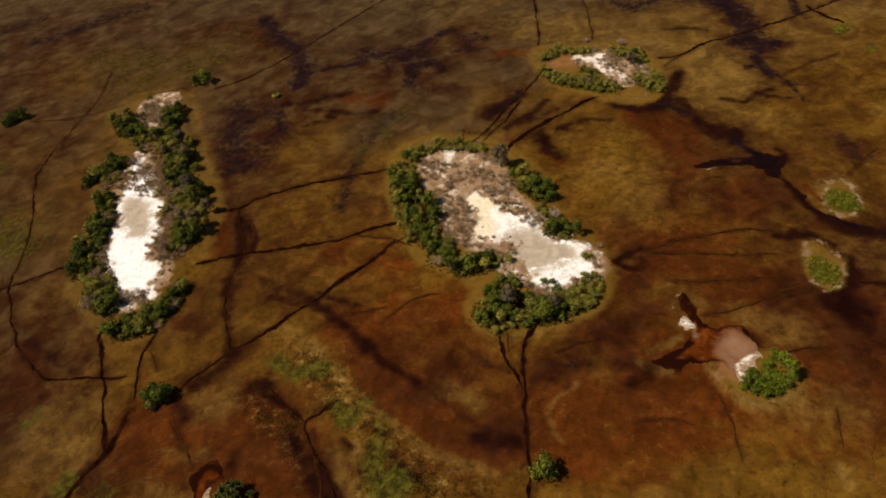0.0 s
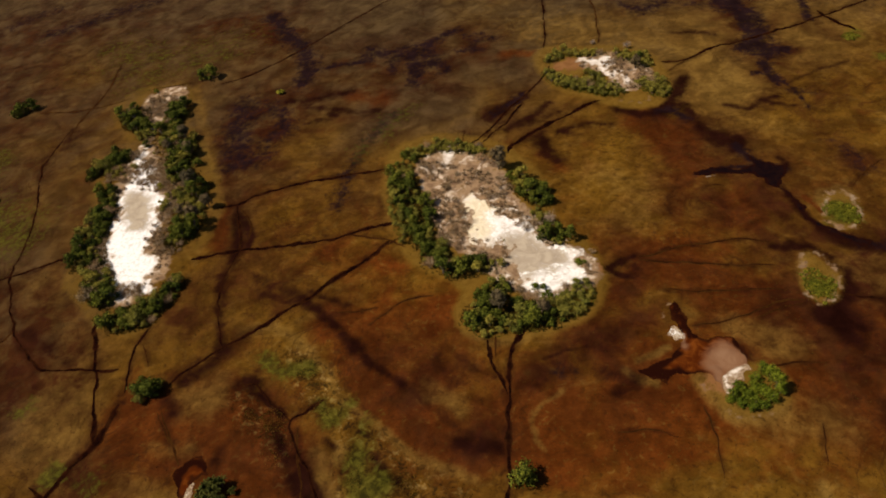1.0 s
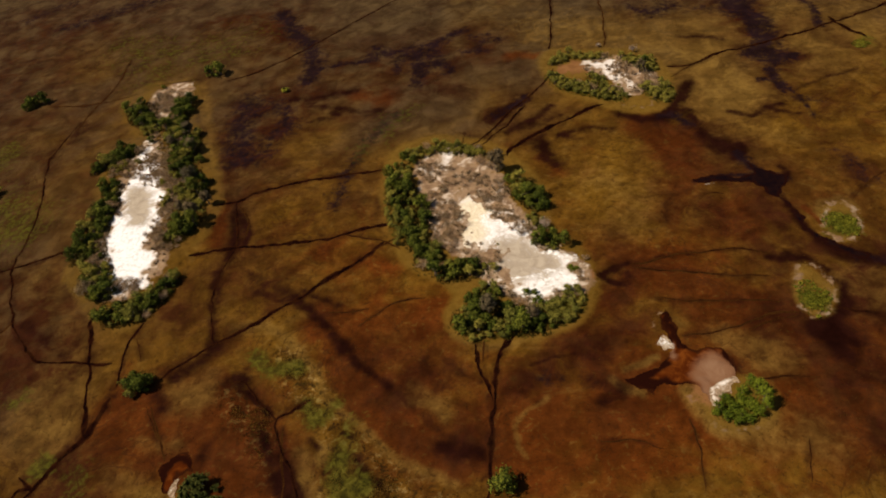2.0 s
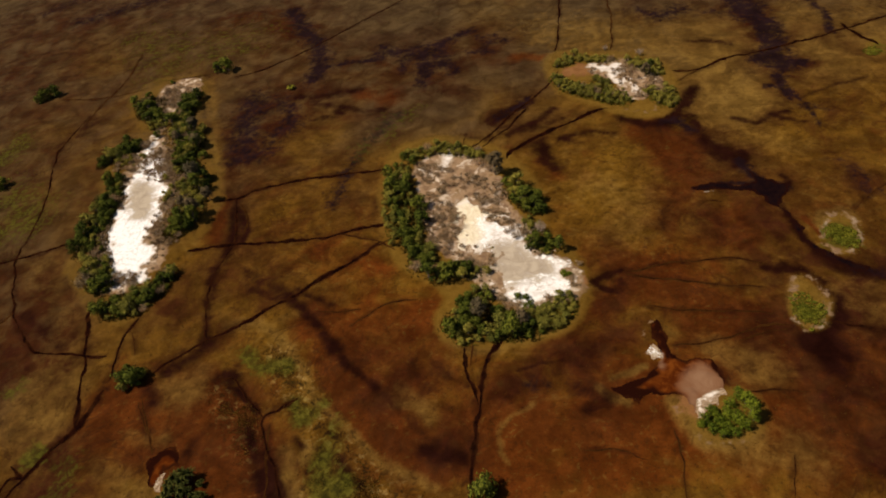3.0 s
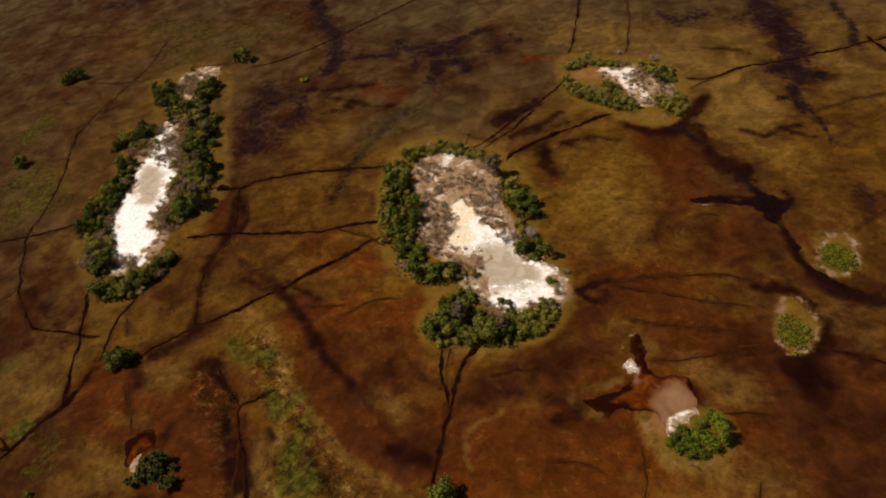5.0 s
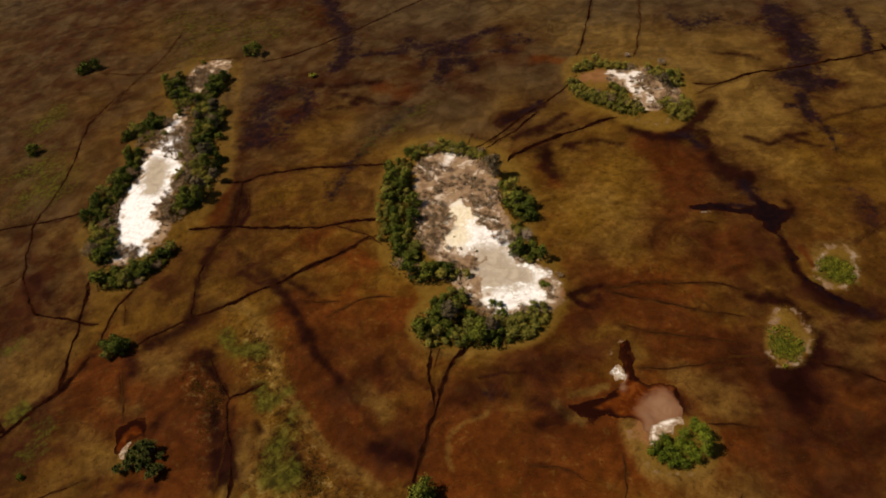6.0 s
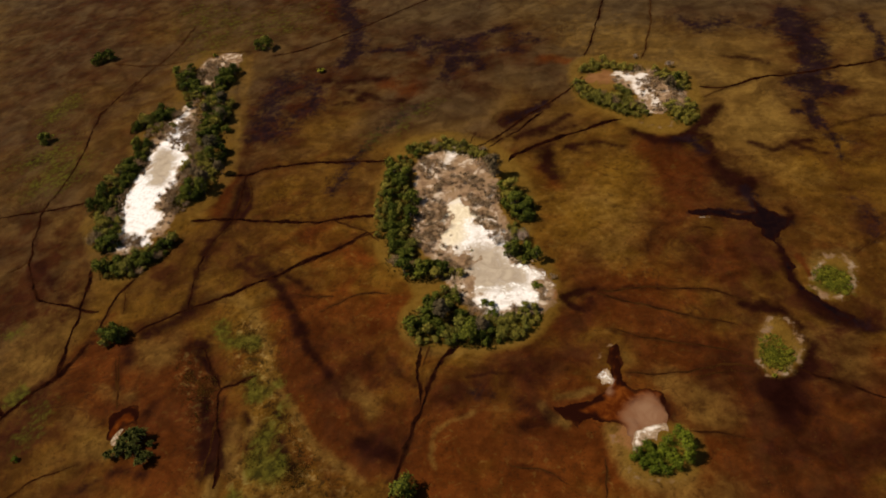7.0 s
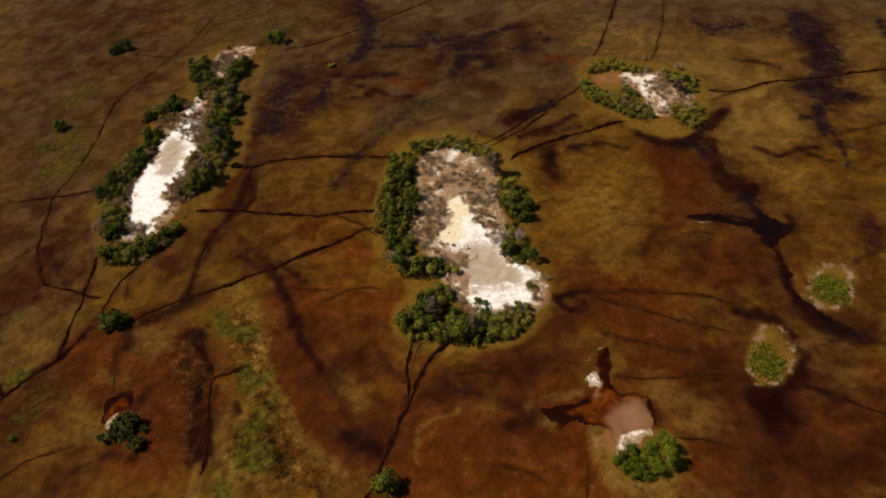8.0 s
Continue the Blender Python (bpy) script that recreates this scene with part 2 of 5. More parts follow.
LEAF = {"green": leaf_material("green_leaves", (0.022, 0.031, 0.005), (0.130, 0.138, 0.016), 0.62),
        "olive": leaf_material("olive_leaves", (0.076, 0.074, 0.012), (0.265, 0.225, 0.038)),
        "bush": leaf_material("bush_leaves", (0.036, 0.050, 0.004), (0.150, 0.170, 0.013)),
        "tuft": leaf_material("sedge_blades", (0.06, 0.065, 0.006), (0.16, 0.145, 0.014)),
        "palm": leaf_material("palm_fronds", (0.022, 0.026, 0.005), (0.085, 0.082, 0.016)),
        "grey": leaf_material("grey_twigs", (0.095, 0.056, 0.026), (0.37, 0.235, 0.118)),
        "bare": leaf_material("pale_twigs", (0.16, 0.115, 0.085), (0.38, 0.29, 0.225)),
        "tall": leaf_material("dusty_leaves", (0.060, 0.044, 0.022), (0.165, 0.118, 0.062)),
        "sedge": leaf_material("olive_sedge", (0.034, 0.027, 0.005), (0.085, 0.062, 0.010)),
        "marsh": leaf_material("marsh_grass", (0.048, 0.022, 0.004), (0.125, 0.064, 0.011)),
        "straw": leaf_material("dry_grass", (0.10, 0.06, 0.009), (0.19, 0.12, 0.02))}
BARK = bark_material("bark", (0.09, 0.065, 0.045), (0.16, 0.12, 0.09))
GREYBARK = bark_material("weathered_bark", (0.19, 0.14, 0.095), (0.34, 0.26, 0.18))

# ---- plan ----
RIMS, SOILS, PANS, POOLS, TRAILS, STAINS, BELTS, LONES, MEADOWS = [], [], [], [], [], [], [], [], []


def rim(name, *pts):
    RIMS.append((name, smooth_line(pts, 2.0, True)))


def soil(*pts):
    SOILS.append(smooth_line(pts, 2.0, True))


def pan(name, *pts):
    PANS.append((name, smooth_line(pts, 1.0, True)))


def pool(name, *pts):
    POOLS.append((name, smooth_line(pts, 1.0, True)))


def trail(width, *pts):
    TRAILS.append((width, smooth_line(pts, 0.6)))


def stain(kind, radius, strength, *pts):
    STAINS.append((kind, radius, strength, np.array(pts)))


def belt(kind, gap, *pts):
    BELTS.append((kind, gap, np.array(pts)))


def meadow(*pts):
    MEADOWS.append(smooth_line(pts, 2.0, True))


def lone(kind, radius, *pts):
    LONES.append((kind, radius, pts[0]))


# islands: rims of ochre grass
rim("main", (-41.8, 227.9), (-33, 233.4), (-21.2, 234.8), (-8.9, 230.1), (0.7, 225), (9, 216.4), (16, 204.3), (20, 190.2), (20, 177.3), (26.8, 169.1), (31.7, 157.7), (32.2, 147.1), (29.6, 138.2), (24.6, 133), (16.4, 129.1), (6.3, 127.7), (-4.1, 128.7), (-12.4, 131.1), (-16.1, 137.7), (-13.3, 147), (-17.1, 153), (-26.1, 158.1), (-33.8, 167.5), (-39.4, 181.8), (-43.7, 199), (-44, 214.3))
rim("west", (-164.5, 178.9), (-166.2, 198.3), (-173.5, 224.7), (-176.2, 243.9), (-169.7, 254), (-186, 280.2), (-186.7, 294.7), (-175.4, 302.5), (-156.8, 300.8), (-146.9, 286.1), (-138.4, 261.2), (-127.2, 242.8), (-115.1, 218.3), (-108.8, 200.1), (-110.1, 183.8), (-115.2, 174.7), (-116.1, 165.9), (-119.2, 149.4), (-124.5, 138.6), (-135.5, 141), (-150.6, 154.8), (-162.1, 166.5))
rim("north", (19.8, 285.3), (26.7, 294.1), (41.8, 290.6), (56.5, 288.7), (68, 282.5), (73.2, 270.7), (74, 253.9), (70, 241.8), (60, 238.1), (49.4, 241.7), (38.5, 249.3), (27, 258.6), (22.1, 269.9))
rim("east", (56.4, 106.5), (61.5, 109.7), (67.1, 112.7), (72.4, 111.9), (75.8, 107.3), (74.2, 101.6), (69, 98.2), (62.1, 97.1), (57.5, 99.2), (55.8, 102.3))
rim("pod_a", (107.2, 173.8), (110.7, 177.5), (114.6, 177.4), (117.2, 172.8), (116.8, 167), (113.9, 161.8), (110.2, 160.5), (107.3, 162.8), (106.2, 167.6))
rim("pod_b", (92.5, 149.3), (95.2, 152.6), (97.4, 148.3), (100.5, 144), (100.9, 139.3), (97.2, 133.9), (92.5, 132.1), (89.6, 134.8), (89.8, 141.9))
rim("pod_c", (153.2, 280.2), (157.4, 281), (159.1, 276.3), (156.3, 269.9), (152.1, 269.6), (151.1, 274.8))

# bare soil inside the belts of trees
soil((-30.1, 217.7), (-22.2, 224.4), (-10.3, 221.1), (1.9, 208.3), (6.2, 192.3), (16.3, 172), (29.6, 157.7), (28.7, 147), (14.1, 141.3), (1.1, 146.5), (-9, 161.8), (-20.4, 172.7), (-25.3, 187.3), (-29.2, 203.3))
soil((-159.6, 251.4), (-158.6, 265.4), (-160, 287.6), (-171.1, 294), (-169.3, 278.5), (-157.5, 256.1), (-147.7, 235.2), (-133.9, 210.1), (-131.9, 195.9), (-128.9, 183.7), (-122.7, 174.2), (-124.5, 164.5), (-129.9, 156.1), (-137.9, 153.4), (-148.3, 166.3), (-157.1, 185.1), (-156.6, 202.1), (-161.9, 220.9), (-161.6, 241.1))
soil((39.1, 276.9), (46.5, 282), (58.3, 278.7), (67.9, 267), (64.5, 254), (54.3, 251), (49.3, 262.6))
soil((-169.7, 293.8), (-162.2, 298.3), (-154.2, 296.8), (-152.3, 288.8), (-160.5, 286.6))

# salt pans
pan("main", (-14.1, 190.6), (-8, 194.7), (-1.7, 190.7), (2.2, 182.9), (8.9, 181.8), (14.6, 174.7), (16.1, 167.2), (21.3, 164), (26.3, 162.2), (29.2, 154.1), (28.2, 148.9), (24.4, 147), (18.3, 143.4), (11.3, 142.4), (6.6, 146.5), (0.5, 149.4), (0.4, 154.2), (2.3, 158.6), (-0.2, 165.3), (-6.3, 168.1), (-10.2, 172), (-12.5, 181))
pan("west", (-162.8, 243.3), (-159.8, 248.4), (-153.3, 242.7), (-149.8, 233.3), (-141.9, 223.7), (-138, 211), (-135.3, 201.2), (-135.1, 194.3), (-135, 186.6), (-133.8, 182), (-126.8, 177.9), (-124.8, 170.2), (-127.1, 165.5), (-127.3, 159.1), (-133.1, 155.1), (-138.1, 155.1), (-142.5, 161.3), (-144.6, 167.8), (-149.5, 172.7), (-151.2, 179), (-158.3, 185.2), (-155, 188.9), (-155.5, 197.8), (-155.6, 206.4), (-158.7, 216.6), (-159.4, 226.5), (-160.1, 235.5))
pan("north", (40, 275.4), (46.4, 280.6), (53.1, 278.9), (55.2, 273.7), (53.4, 267.7), (58.4, 262.9), (61.4, 256.8), (63.9, 254.1), (54.4, 252.2), (50.5, 263.8), (46, 269.4))
pan("patch", (-22.9, 220.8), (-17.4, 223.3), (-14.4, 221), (-16.2, 213.4), (-18, 209.4), (-21.8, 213))
pan("patch", (-30.3, 213.5), (-26.7, 215.4), (-24, 212.4), (-26.5, 209.2))
pan("east", (57.7, 105.9), (58.1, 108.6), (59.7, 111.1), (62.6, 112.6), (66.3, 113.3), (67.6, 112), (65.6, 110), (63.2, 108.5), (61.2, 106.8), (59.1, 105))
pan("spot", (47.7, 126.3), (49.2, 128), (51.3, 127.3), (52.6, 124.8), (53, 122), (51.2, 121.4), (49.1, 122.4), (47.8, 123.8))
pan("spot", (-88.3, 79.7), (-89, 82), (-89.1, 84.4), (-88.2, 86), (-87.6, 86.2), (-87.5, 83.8), (-87.4, 81.4), (-86.6, 79.5), (-85.1, 77.9), (-86.3, 77.8))

# pools: a red star, a crescent by the palms, a black channel
pool("peat", (35.2, 113), (39.7, 114.3), (44.3, 115.9), (48.3, 118.9), (49.3, 121.4), (50.2, 124.3), (50.7, 128.2), (50.6, 132.6), (51.8, 137.1), (53, 133.8), (54.2, 129), (55, 123.4), (57.9, 121.6), (61.3, 121.9), (64.7, 120.9), (66.2, 116.9), (66.3, 112.7), (63.6, 109.8), (60.6, 108.4), (58.4, 105.9), (56.5, 107.2), (55, 110.2), (52.2, 110.8), (49.3, 111.2), (46, 110.2), (44.3, 107.7), (42.5, 110.1), (38.8, 111.7))
pool("peat", (-92.1, 82.4), (-94.6, 87.2), (-94.3, 91), (-91.5, 93), (-88.2, 93.2), (-84.7, 90.9), (-84.4, 88.2), (-86.9, 88.2), (-88.5, 87.6), (-88.8, 85.3), (-88.8, 82.3))
pool("black", (87.4, 209), (90.9, 202.2), (94.6, 198), (98.4, 195.3), (101.6, 193.5), (101.3, 190.7), (98.4, 187.2), (97.2, 184.2), (98.9, 180.3), (100.6, 173.9), (101.8, 168.9), (103.4, 164.4), (106.5, 160.9), (110.1, 159.2), (113.7, 156.5), (116.4, 153.7), (114.6, 152.4), (111.2, 153.9), (107.7, 156.4), (104.5, 159.1), (101.9, 163.7), (100, 168.2), (99.3, 174.1), (97.4, 179.2), (94.7, 183.7), (92.5, 187.3), (88, 191), (81.3, 193.1), (74.7, 192.7), (70.7, 193.1), (71, 194.8), (75.8, 196.4), (83.1, 196.2), (89.3, 195.2), (92.1, 196), (89.8, 202.2))

# mud, crust and dark edges in the pans and pools
stain("mud", 3.6, 1, (-147.8, 201.1), (-150.8, 213.5), (-142.8, 196))
stain("mud", 2.5, 0.8, (-145, 194.1))
stain("murk", 1.3, 0.9, (36.1, 112.7), (41.4, 113.9), (45.2, 115.7), (48.6, 118.1))
stain("murk", 1, 0.85, (43.6, 111.4), (49.2, 111.2), (53.2, 110.9))
stain("murk", 0.9, 0.7, (52.1, 133.7), (52.2, 128.7), (53.2, 124.3))
stain("mud", 2.6, 0.85, (50.1, 124.7))
stain("crust", 0.7, 0.8, (49.2, 125.6), (50.1, 124.7))
stain("mud", 5, 1, (3.7, 165.4), (11, 162.9), (16, 157.4))
stain("mud", 4.5, 1, (1.9, 159.2), (8.7, 156.8))
stain("mud", 2.2, 0.7, (9.4, 170.2), (12, 174.2))
stain("crust", 0.9, 1, (-4.2, 182.8), (-1.6, 174.3), (0.2, 167))
stain("crust", 0.6, 0.9, (-0.5, 180.7), (6.9, 177), (10.8, 172.3))
stain("crust", 1.1, 1, (14.4, 168.3), (18.5, 162.4), (25.9, 160))
stain("crust", 1.1, 1, (-2.4, 184.2), (-1.3, 175.1), (-1.3, 166.9))
stain("crust", 0.83, 1, (15.5, 171.4), (18.1, 165.1), (25, 161.4))
stain("crust", 1.5, 1, (9.8, 147.5), (13.3, 148.4))
stain("crust", 1.5, 1, (16.5, 150.3), (19.7, 150.8))
stain("crust", 1.5, 1, (23.2, 152.2), (26.4, 150.8))
stain("crust", 0.7, 1, (15.6, 146.1), (21.7, 148.4))
stain("mud", 1.2, 0.9, (-9.7, 180.4))
stain("crust", 0.5, 0.9, (1.3, 179.5), (7.3, 176), (9.1, 172.1))
stain("crust", 0.44, 0.9, (9, 181.6), (11.4, 173.4), (14.4, 171.5))
stain("crust", 0.44, 0.8, (6.1, 152.9), (20.6, 154.6))
stain("cream", 5, 0.9, (-9, 173.9), (-6.7, 186.7), (-11.2, 181))
stain("pink", 3, 1, (61.1, 115.7), (62.3, 113.6))
stain("pink", 2, 0.7, (57.8, 114.3), (58.1, 109.3))
stain("pink", 1, 0.6, (50.1, 123.3), (51.4, 120.9))
stain("murk", 1.6, 1, (37.4, 112.9), (41.9, 112.7), (44.5, 110.9))
stain("murk", 1.2, 0.9, (51.8, 136.7), (52.2, 133.8))
stain("murk", 0.6, 0.9, (53.1, 131.2), (54.4, 124))
stain("murk", 0.9, 0.9, (65.4, 119.4), (66.8, 115.5))
stain("murk", 1.1, 0.8, (-92.1, 83.8), (-93.7, 87.6), (-92.9, 90.9), (-89.7, 92.4), (-86, 91))
# one pale dash: the glint along the black channel, painted in crust colour
stain("crust", 0.25, 0.3, (73.5, 191.9), (78.7, 192.3))
stain("crust", 0.5, 0.6, (-162.2, 283.7), (-157.1, 276.3))
stain("murk", 0.5, 1, (46.6, 110.8), (53.1, 111))
stain("pink", 1.6, 0.8, (63.8, 111.6), (59.1, 107.5))

# animal trails through the marsh
trail(1.6, (-114.4, 173.8), (-101, 175.9), (-89.6, 176.2), (-71.5, 176.7), (-58.7, 178.5), (-48.4, 181.2), (-38.3, 183))
trail(0.8, (-55.5, 179), (-45.2, 176.7), (-39.4, 174.2), (-33.2, 169.6))
trail(1.4, (-111.9, 200.9), (-102.7, 203.3), (-97.6, 206.5), (-86.4, 210.2), (-72.4, 213), (-58.2, 214), (-43.8, 215.7))
trail(1.4, (-39.5, 174.8), (-47.1, 166.3), (-55.8, 159.1), (-64.2, 151.9), (-72.6, 145.6), (-80.9, 139.4), (-91.5, 132.2), (-99.9, 125.2), (-105.9, 119.2))
trail(0.7, (-34.5, 176.4), (-42, 171.5), (-50.5, 162.8))
trail(1.5, (-120.6, 113.2), (-121.6, 106.9), (-124, 99.6), (-130, 90.3), (-132.4, 84.6), (-134.4, 78.7), (-137.1, 71.4))
trail(1.3, (-139.2, 148), (-141.7, 144.1), (-138.7, 138.9), (-134.8, 129.2), (-131.4, 120), (-127.5, 109.2), (-123.8, 99.6))
trail(0.9, (-120.3, 143.6), (-122.3, 134.2), (-121.4, 124.7), (-120.8, 116.9))
trail(0.7, (-120, 136.1), (-115.1, 126.7))
trail(0.9, (-103.2, 202.6), (-100.8, 193.1), (-96.4, 177.3), (-99.4, 162.8), (-98.5, 152), (-95.7, 141.8), (-91.5, 132.2))
trail(0.8, (-102.1, 201.5), (-95.2, 189.7), (-93.4, 181.8))
trail(1.1, (-209, 166.5), (-196, 171), (-182.9, 175.5), (-166.2, 180.8))
trail(0.9, (-203.8, 272), (-206.3, 248.8), (-204.3, 235.6), (-195, 211.2), (-189.5, 186), (-187.8, 173), (-177.7, 155), (-172, 145.3), (-162.4, 134.9), (-154.2, 128.4), (-144.2, 127.6), (-132.2, 125.9), (-125.5, 126.5))
trail(0.7, (-179.2, 138.6), (-174.6, 142.6), (-172.8, 146.6))
trail(0.8, (-229.2, 290.3), (-211.6, 287.9), (-195.4, 288.8), (-177.8, 293.2))
trail(0.8, (-173.7, 298.5), (-161.2, 299.8), (-150.5, 301.2))
trail(0.9, (-134.4, 296), (-123.3, 300), (-113.2, 307.3), (-100.7, 317.8), (-85.7, 333), (-67.5, 351.5), (-56.6, 362.5), (-36.9, 382.6))
trail(1.8, (5, 217), (6.7, 221.8), (16.1, 230.1), (27.2, 236.7), (38.4, 244.2), (45.2, 245.9))
trail(1, (28.3, 237), (36.1, 241.7), (41.8, 245.1))
trail(1, (-10.3, 225), (-2.3, 233.4), (6.2, 246.3), (15.2, 257.7), (23.3, 269.8), (26.4, 277.1))
trail(0.9, (-5.7, 225.5), (4.4, 237.4), (13, 250.9))
trail(0.8, (-13.3, 227.4), (-12.3, 235.6))
trail(0.9, (25, 293.3), (27.4, 315.6), (27.8, 344), (26.8, 369.6))
trail(0.7, (50, 291), (52.2, 311.8), (51.3, 339.8), (50.9, 364.7))
trail(1.2, (73.8, 269.3), (85, 269.3), (97.2, 276.5), (108.8, 279.5), (125.1, 284.1), (144, 290.6), (160.7, 297.9), (178.5, 305.7))
trail(0.7, (74.3, 261.2), (80.2, 266.4), (86.4, 270))
trail(1.1, (147.8, 297.1), (150.2, 289.6), (156.2, 276.7))
trail(0.65, (43.7, 155.9), (54.2, 158.7), (62.9, 159.8), (76.4, 160.4), (86.6, 157.9))
trail(0.8, (44, 154.9), (53.8, 153.5), (62.1, 152.1), (74.8, 148.9), (84.9, 148))
trail(0.7, (49.4, 142), (60.9, 140.2), (73.4, 139.2), (84.6, 137.5))
trail(0.84, (55.3, 126.9), (64.3, 128.1), (75.4, 131.6), (82.5, 133.9), (88.8, 133.8))
trail(0.6, (73.4, 128.2), (81.3, 131.1), (88.2, 132.8))
trail(1.1, (99.8, 134.5), (107.7, 132.7), (113.9, 130.9), (122.9, 128.1))
trail(1.25, (6.1, 130), (2, 123.1), (0.6, 115.2), (0.1, 106), (-0.8, 97.3), (-1.2, 87.5), (-1.3, 81.1), (-1.6, 75.5))
trail(1.4, (-5.7, 127.5), (-3.7, 119), (-0.4, 107.8))
trail(0.5, (-2.8, 128.8), (-2.9, 121))
trail(0.45, (52.1, 100.4), (52.9, 92), (52.1, 84.4), (51.6, 80.4))
trail(0.4, (80, 93.5), (77.9, 87.6), (76.4, 82))
trail(0.4, (28.3, 94.6), (36.9, 94.2), (44.5, 92.2))
trail(1.1, (-54.6, 110.2), (-59.8, 106.5), (-64, 103.5), (-59.9, 94.5), (-56, 87.8), (-52.5, 79.8), (-50.6, 73.8))
trail(0.6, (-64.2, 103.5), (-68.7, 100.7), (-73.2, 98.2))
trail(1, (-81.2, 117.9), (-76.1, 116.6), (-69.9, 109.1), (-64, 103.5))
trail(0.7, (-107.4, 109.8), (-100.2, 100.1), (-94.5, 91.4))
trail(0.6, (-43.2, 137), (-37.6, 142.1), (-32.6, 145.7), (-22.4, 147.7))
trail(0.6, (-56.6, 143.2), (-47.6, 143), (-40.9, 143.8))
trail(0.6, (71.9, 112.2), (79.4, 112.3), (88, 112.3))
trail(0.6, (118.3, 180.4), (124.7, 186), (133.2, 192.8))
trail(0.7, (70.9, 185.2), (74.1, 187.9), (79.1, 186.1))
trail(1, (-137.7, 75.1), (-136.9, 82.4), (-132.8, 83.4), (-138.6, 87.4))
trail(0.6, (-112.2, 57.4), (-106.7, 65.6), (-96.2, 73.1))
trail(0.7, (-97.6, 98.3), (-103.4, 106), (-105.2, 110.2))
trail(0.8, (-55.3, 75.1), (-58.1, 86.8), (-61.3, 101.5))
trail(0.7, (-200.4, 330.8), (-198.2, 303.7), (-201.7, 281.8), (-202.6, 265.7))

# stains of peat, water and growth over the marsh
stain("clay", 3.1, 1, (32.3, 275.5), (37.6, 274.8))
# far north-west
stain("wet", 6.77, 0.6, (-263, 378.8), (-247.9, 386.1), (-230.1, 397.1), (-206.9, 404.6))
stain("wet", 5.44, 0.5, (-297.3, 397.5), (-284.5, 411.2), (-275.7, 413.1))
stain("green", 16.4, 0.35, (-204.3, 341.9), (-164.8, 324.5), (-144.6, 334), (-177.5, 314.3))
stain("peat", 7.99, 0.62, (-157, 358), (-128.5, 357.1), (-114.6, 339.1))
stain("wet", 3.93, 0.9, (-120.5, 362.5), (-108.6, 341.4), (-99, 326.8), (-92.6, 310.1), (-90.8, 295.1), (-91.2, 288))
stain("wet", 1.81, 0.7, (-88.9, 299), (-74.6, 301.1), (-60.3, 302.6))
stain("wet", 2.72, 0.7, (-59.4, 305.2), (-58.9, 314.3), (-53.3, 308.2))
stain("wet", 5.74, 0.7, (-41.6, 305.2), (-36.6, 306.2), (-28.3, 297.4))
stain("wet", 2.82, 0.8, (-36.8, 298.4), (-35.7, 283.4), (-35.7, 274.9))
stain("wet", 2.62, 0.8, (-30.2, 310.7), (-21.2, 317.7), (-17.2, 319.9))
stain("wet", 2.42, 0.7, (-27.6, 292.3), (-20.1, 286.6), (-20.9, 282.9))
stain("wet", 1.71, 0.6, (-15, 301), (-4, 298.7))
stain("wet", 1.92, 0.6, (-9.6, 301.4), (-7.6, 307.9), (4.6, 309))
stain("wet", 2.02, 0.6, (-10.9, 313.6), (-2.7, 315.3))
stain("wet", 1.71, 0.6, (-46.8, 299.5), (-45.9, 286.9))
stain("wet", 1.51, 0.5, (-52.7, 308.1), (-41.4, 309.4))
stain("dark", 2.31, 0.6, (-95.9, 272.4), (-79.4, 274.2), (-66, 276.8))
stain("dark", 1.7, 0.6, (-86.4, 269.2), (-70.4, 261.1), (-50.9, 257.4))
stain("dark", 1.32, 0.7, (-74, 259.2), (-70.7, 256.7))
stain("dark", 1.6, 0.5, (-74.2, 254.8), (-84.7, 253.4))
# purple peat east of the long island
stain("wet", 5.22, 0.75, (-116.9, 274.2), (-115.5, 257.8), (-114.1, 242.5), (-110.9, 230.1))
stain("wet", 3.81, 0.65, (-102.5, 270.6), (-95.2, 260.8), (-93.1, 249.7))
stain("wet", 3.91, 0.5, (-98, 243.7), (-101.3, 229.7))
stain("peat", 8.32, 0.62, (-102.4, 256.9), (-100.7, 235.6), (-107.3, 224.1))
stain("wet", 2.8, 0.6, (-42.6, 254.6), (-48.7, 246.7), (-53.7, 235), (-57.3, 223.7), (-60.1, 215.5), (-60.8, 204.3), (-62.6, 197.7))
stain("green", 5.61, 0.35, (-37.7, 256.4), (-46.1, 246.5), (-54.9, 229.3))
stain("rust", 4.92, 0.5, (-62.1, 271.8), (-50.1, 266.2))
stain("dark", 3.72, 0.4, (-29.8, 271.2), (-19, 268))
stain("rust", 2.62, 0.6, (7.1, 292.5), (22.6, 289.3))
# between the middle and the northern island
stain("dark", 2.41, 0.8, (-1.4, 243.5), (7.4, 250.9), (14.2, 256.6))
stain("dark", 1.6, 0.65, (5.3, 233.5), (17.3, 242.3), (23.9, 249.7))
stain("dark", 2.01, 0.5, (15.3, 236.7), (26.4, 241.7))
stain("wet", 1.61, 0.7, (0.8, 245.4), (9.7, 252.8), (13, 257.5))
stain("straw", 1, 0.6, (4.7, 240.4), (6.9, 241.8))
stain("straw", 0.707, 0.6, (11.3, 246.6), (13.6, 247.3))
stain("dark", 2.6, 0.8, (16.9, 227.4), (19.7, 216.7), (24.2, 209.8))
stain("rust", 2.6, 0.6, (18.7, 215), (24.3, 205))
stain("dark", 1.5, 0.5, (26.8, 228.6), (33.4, 224))
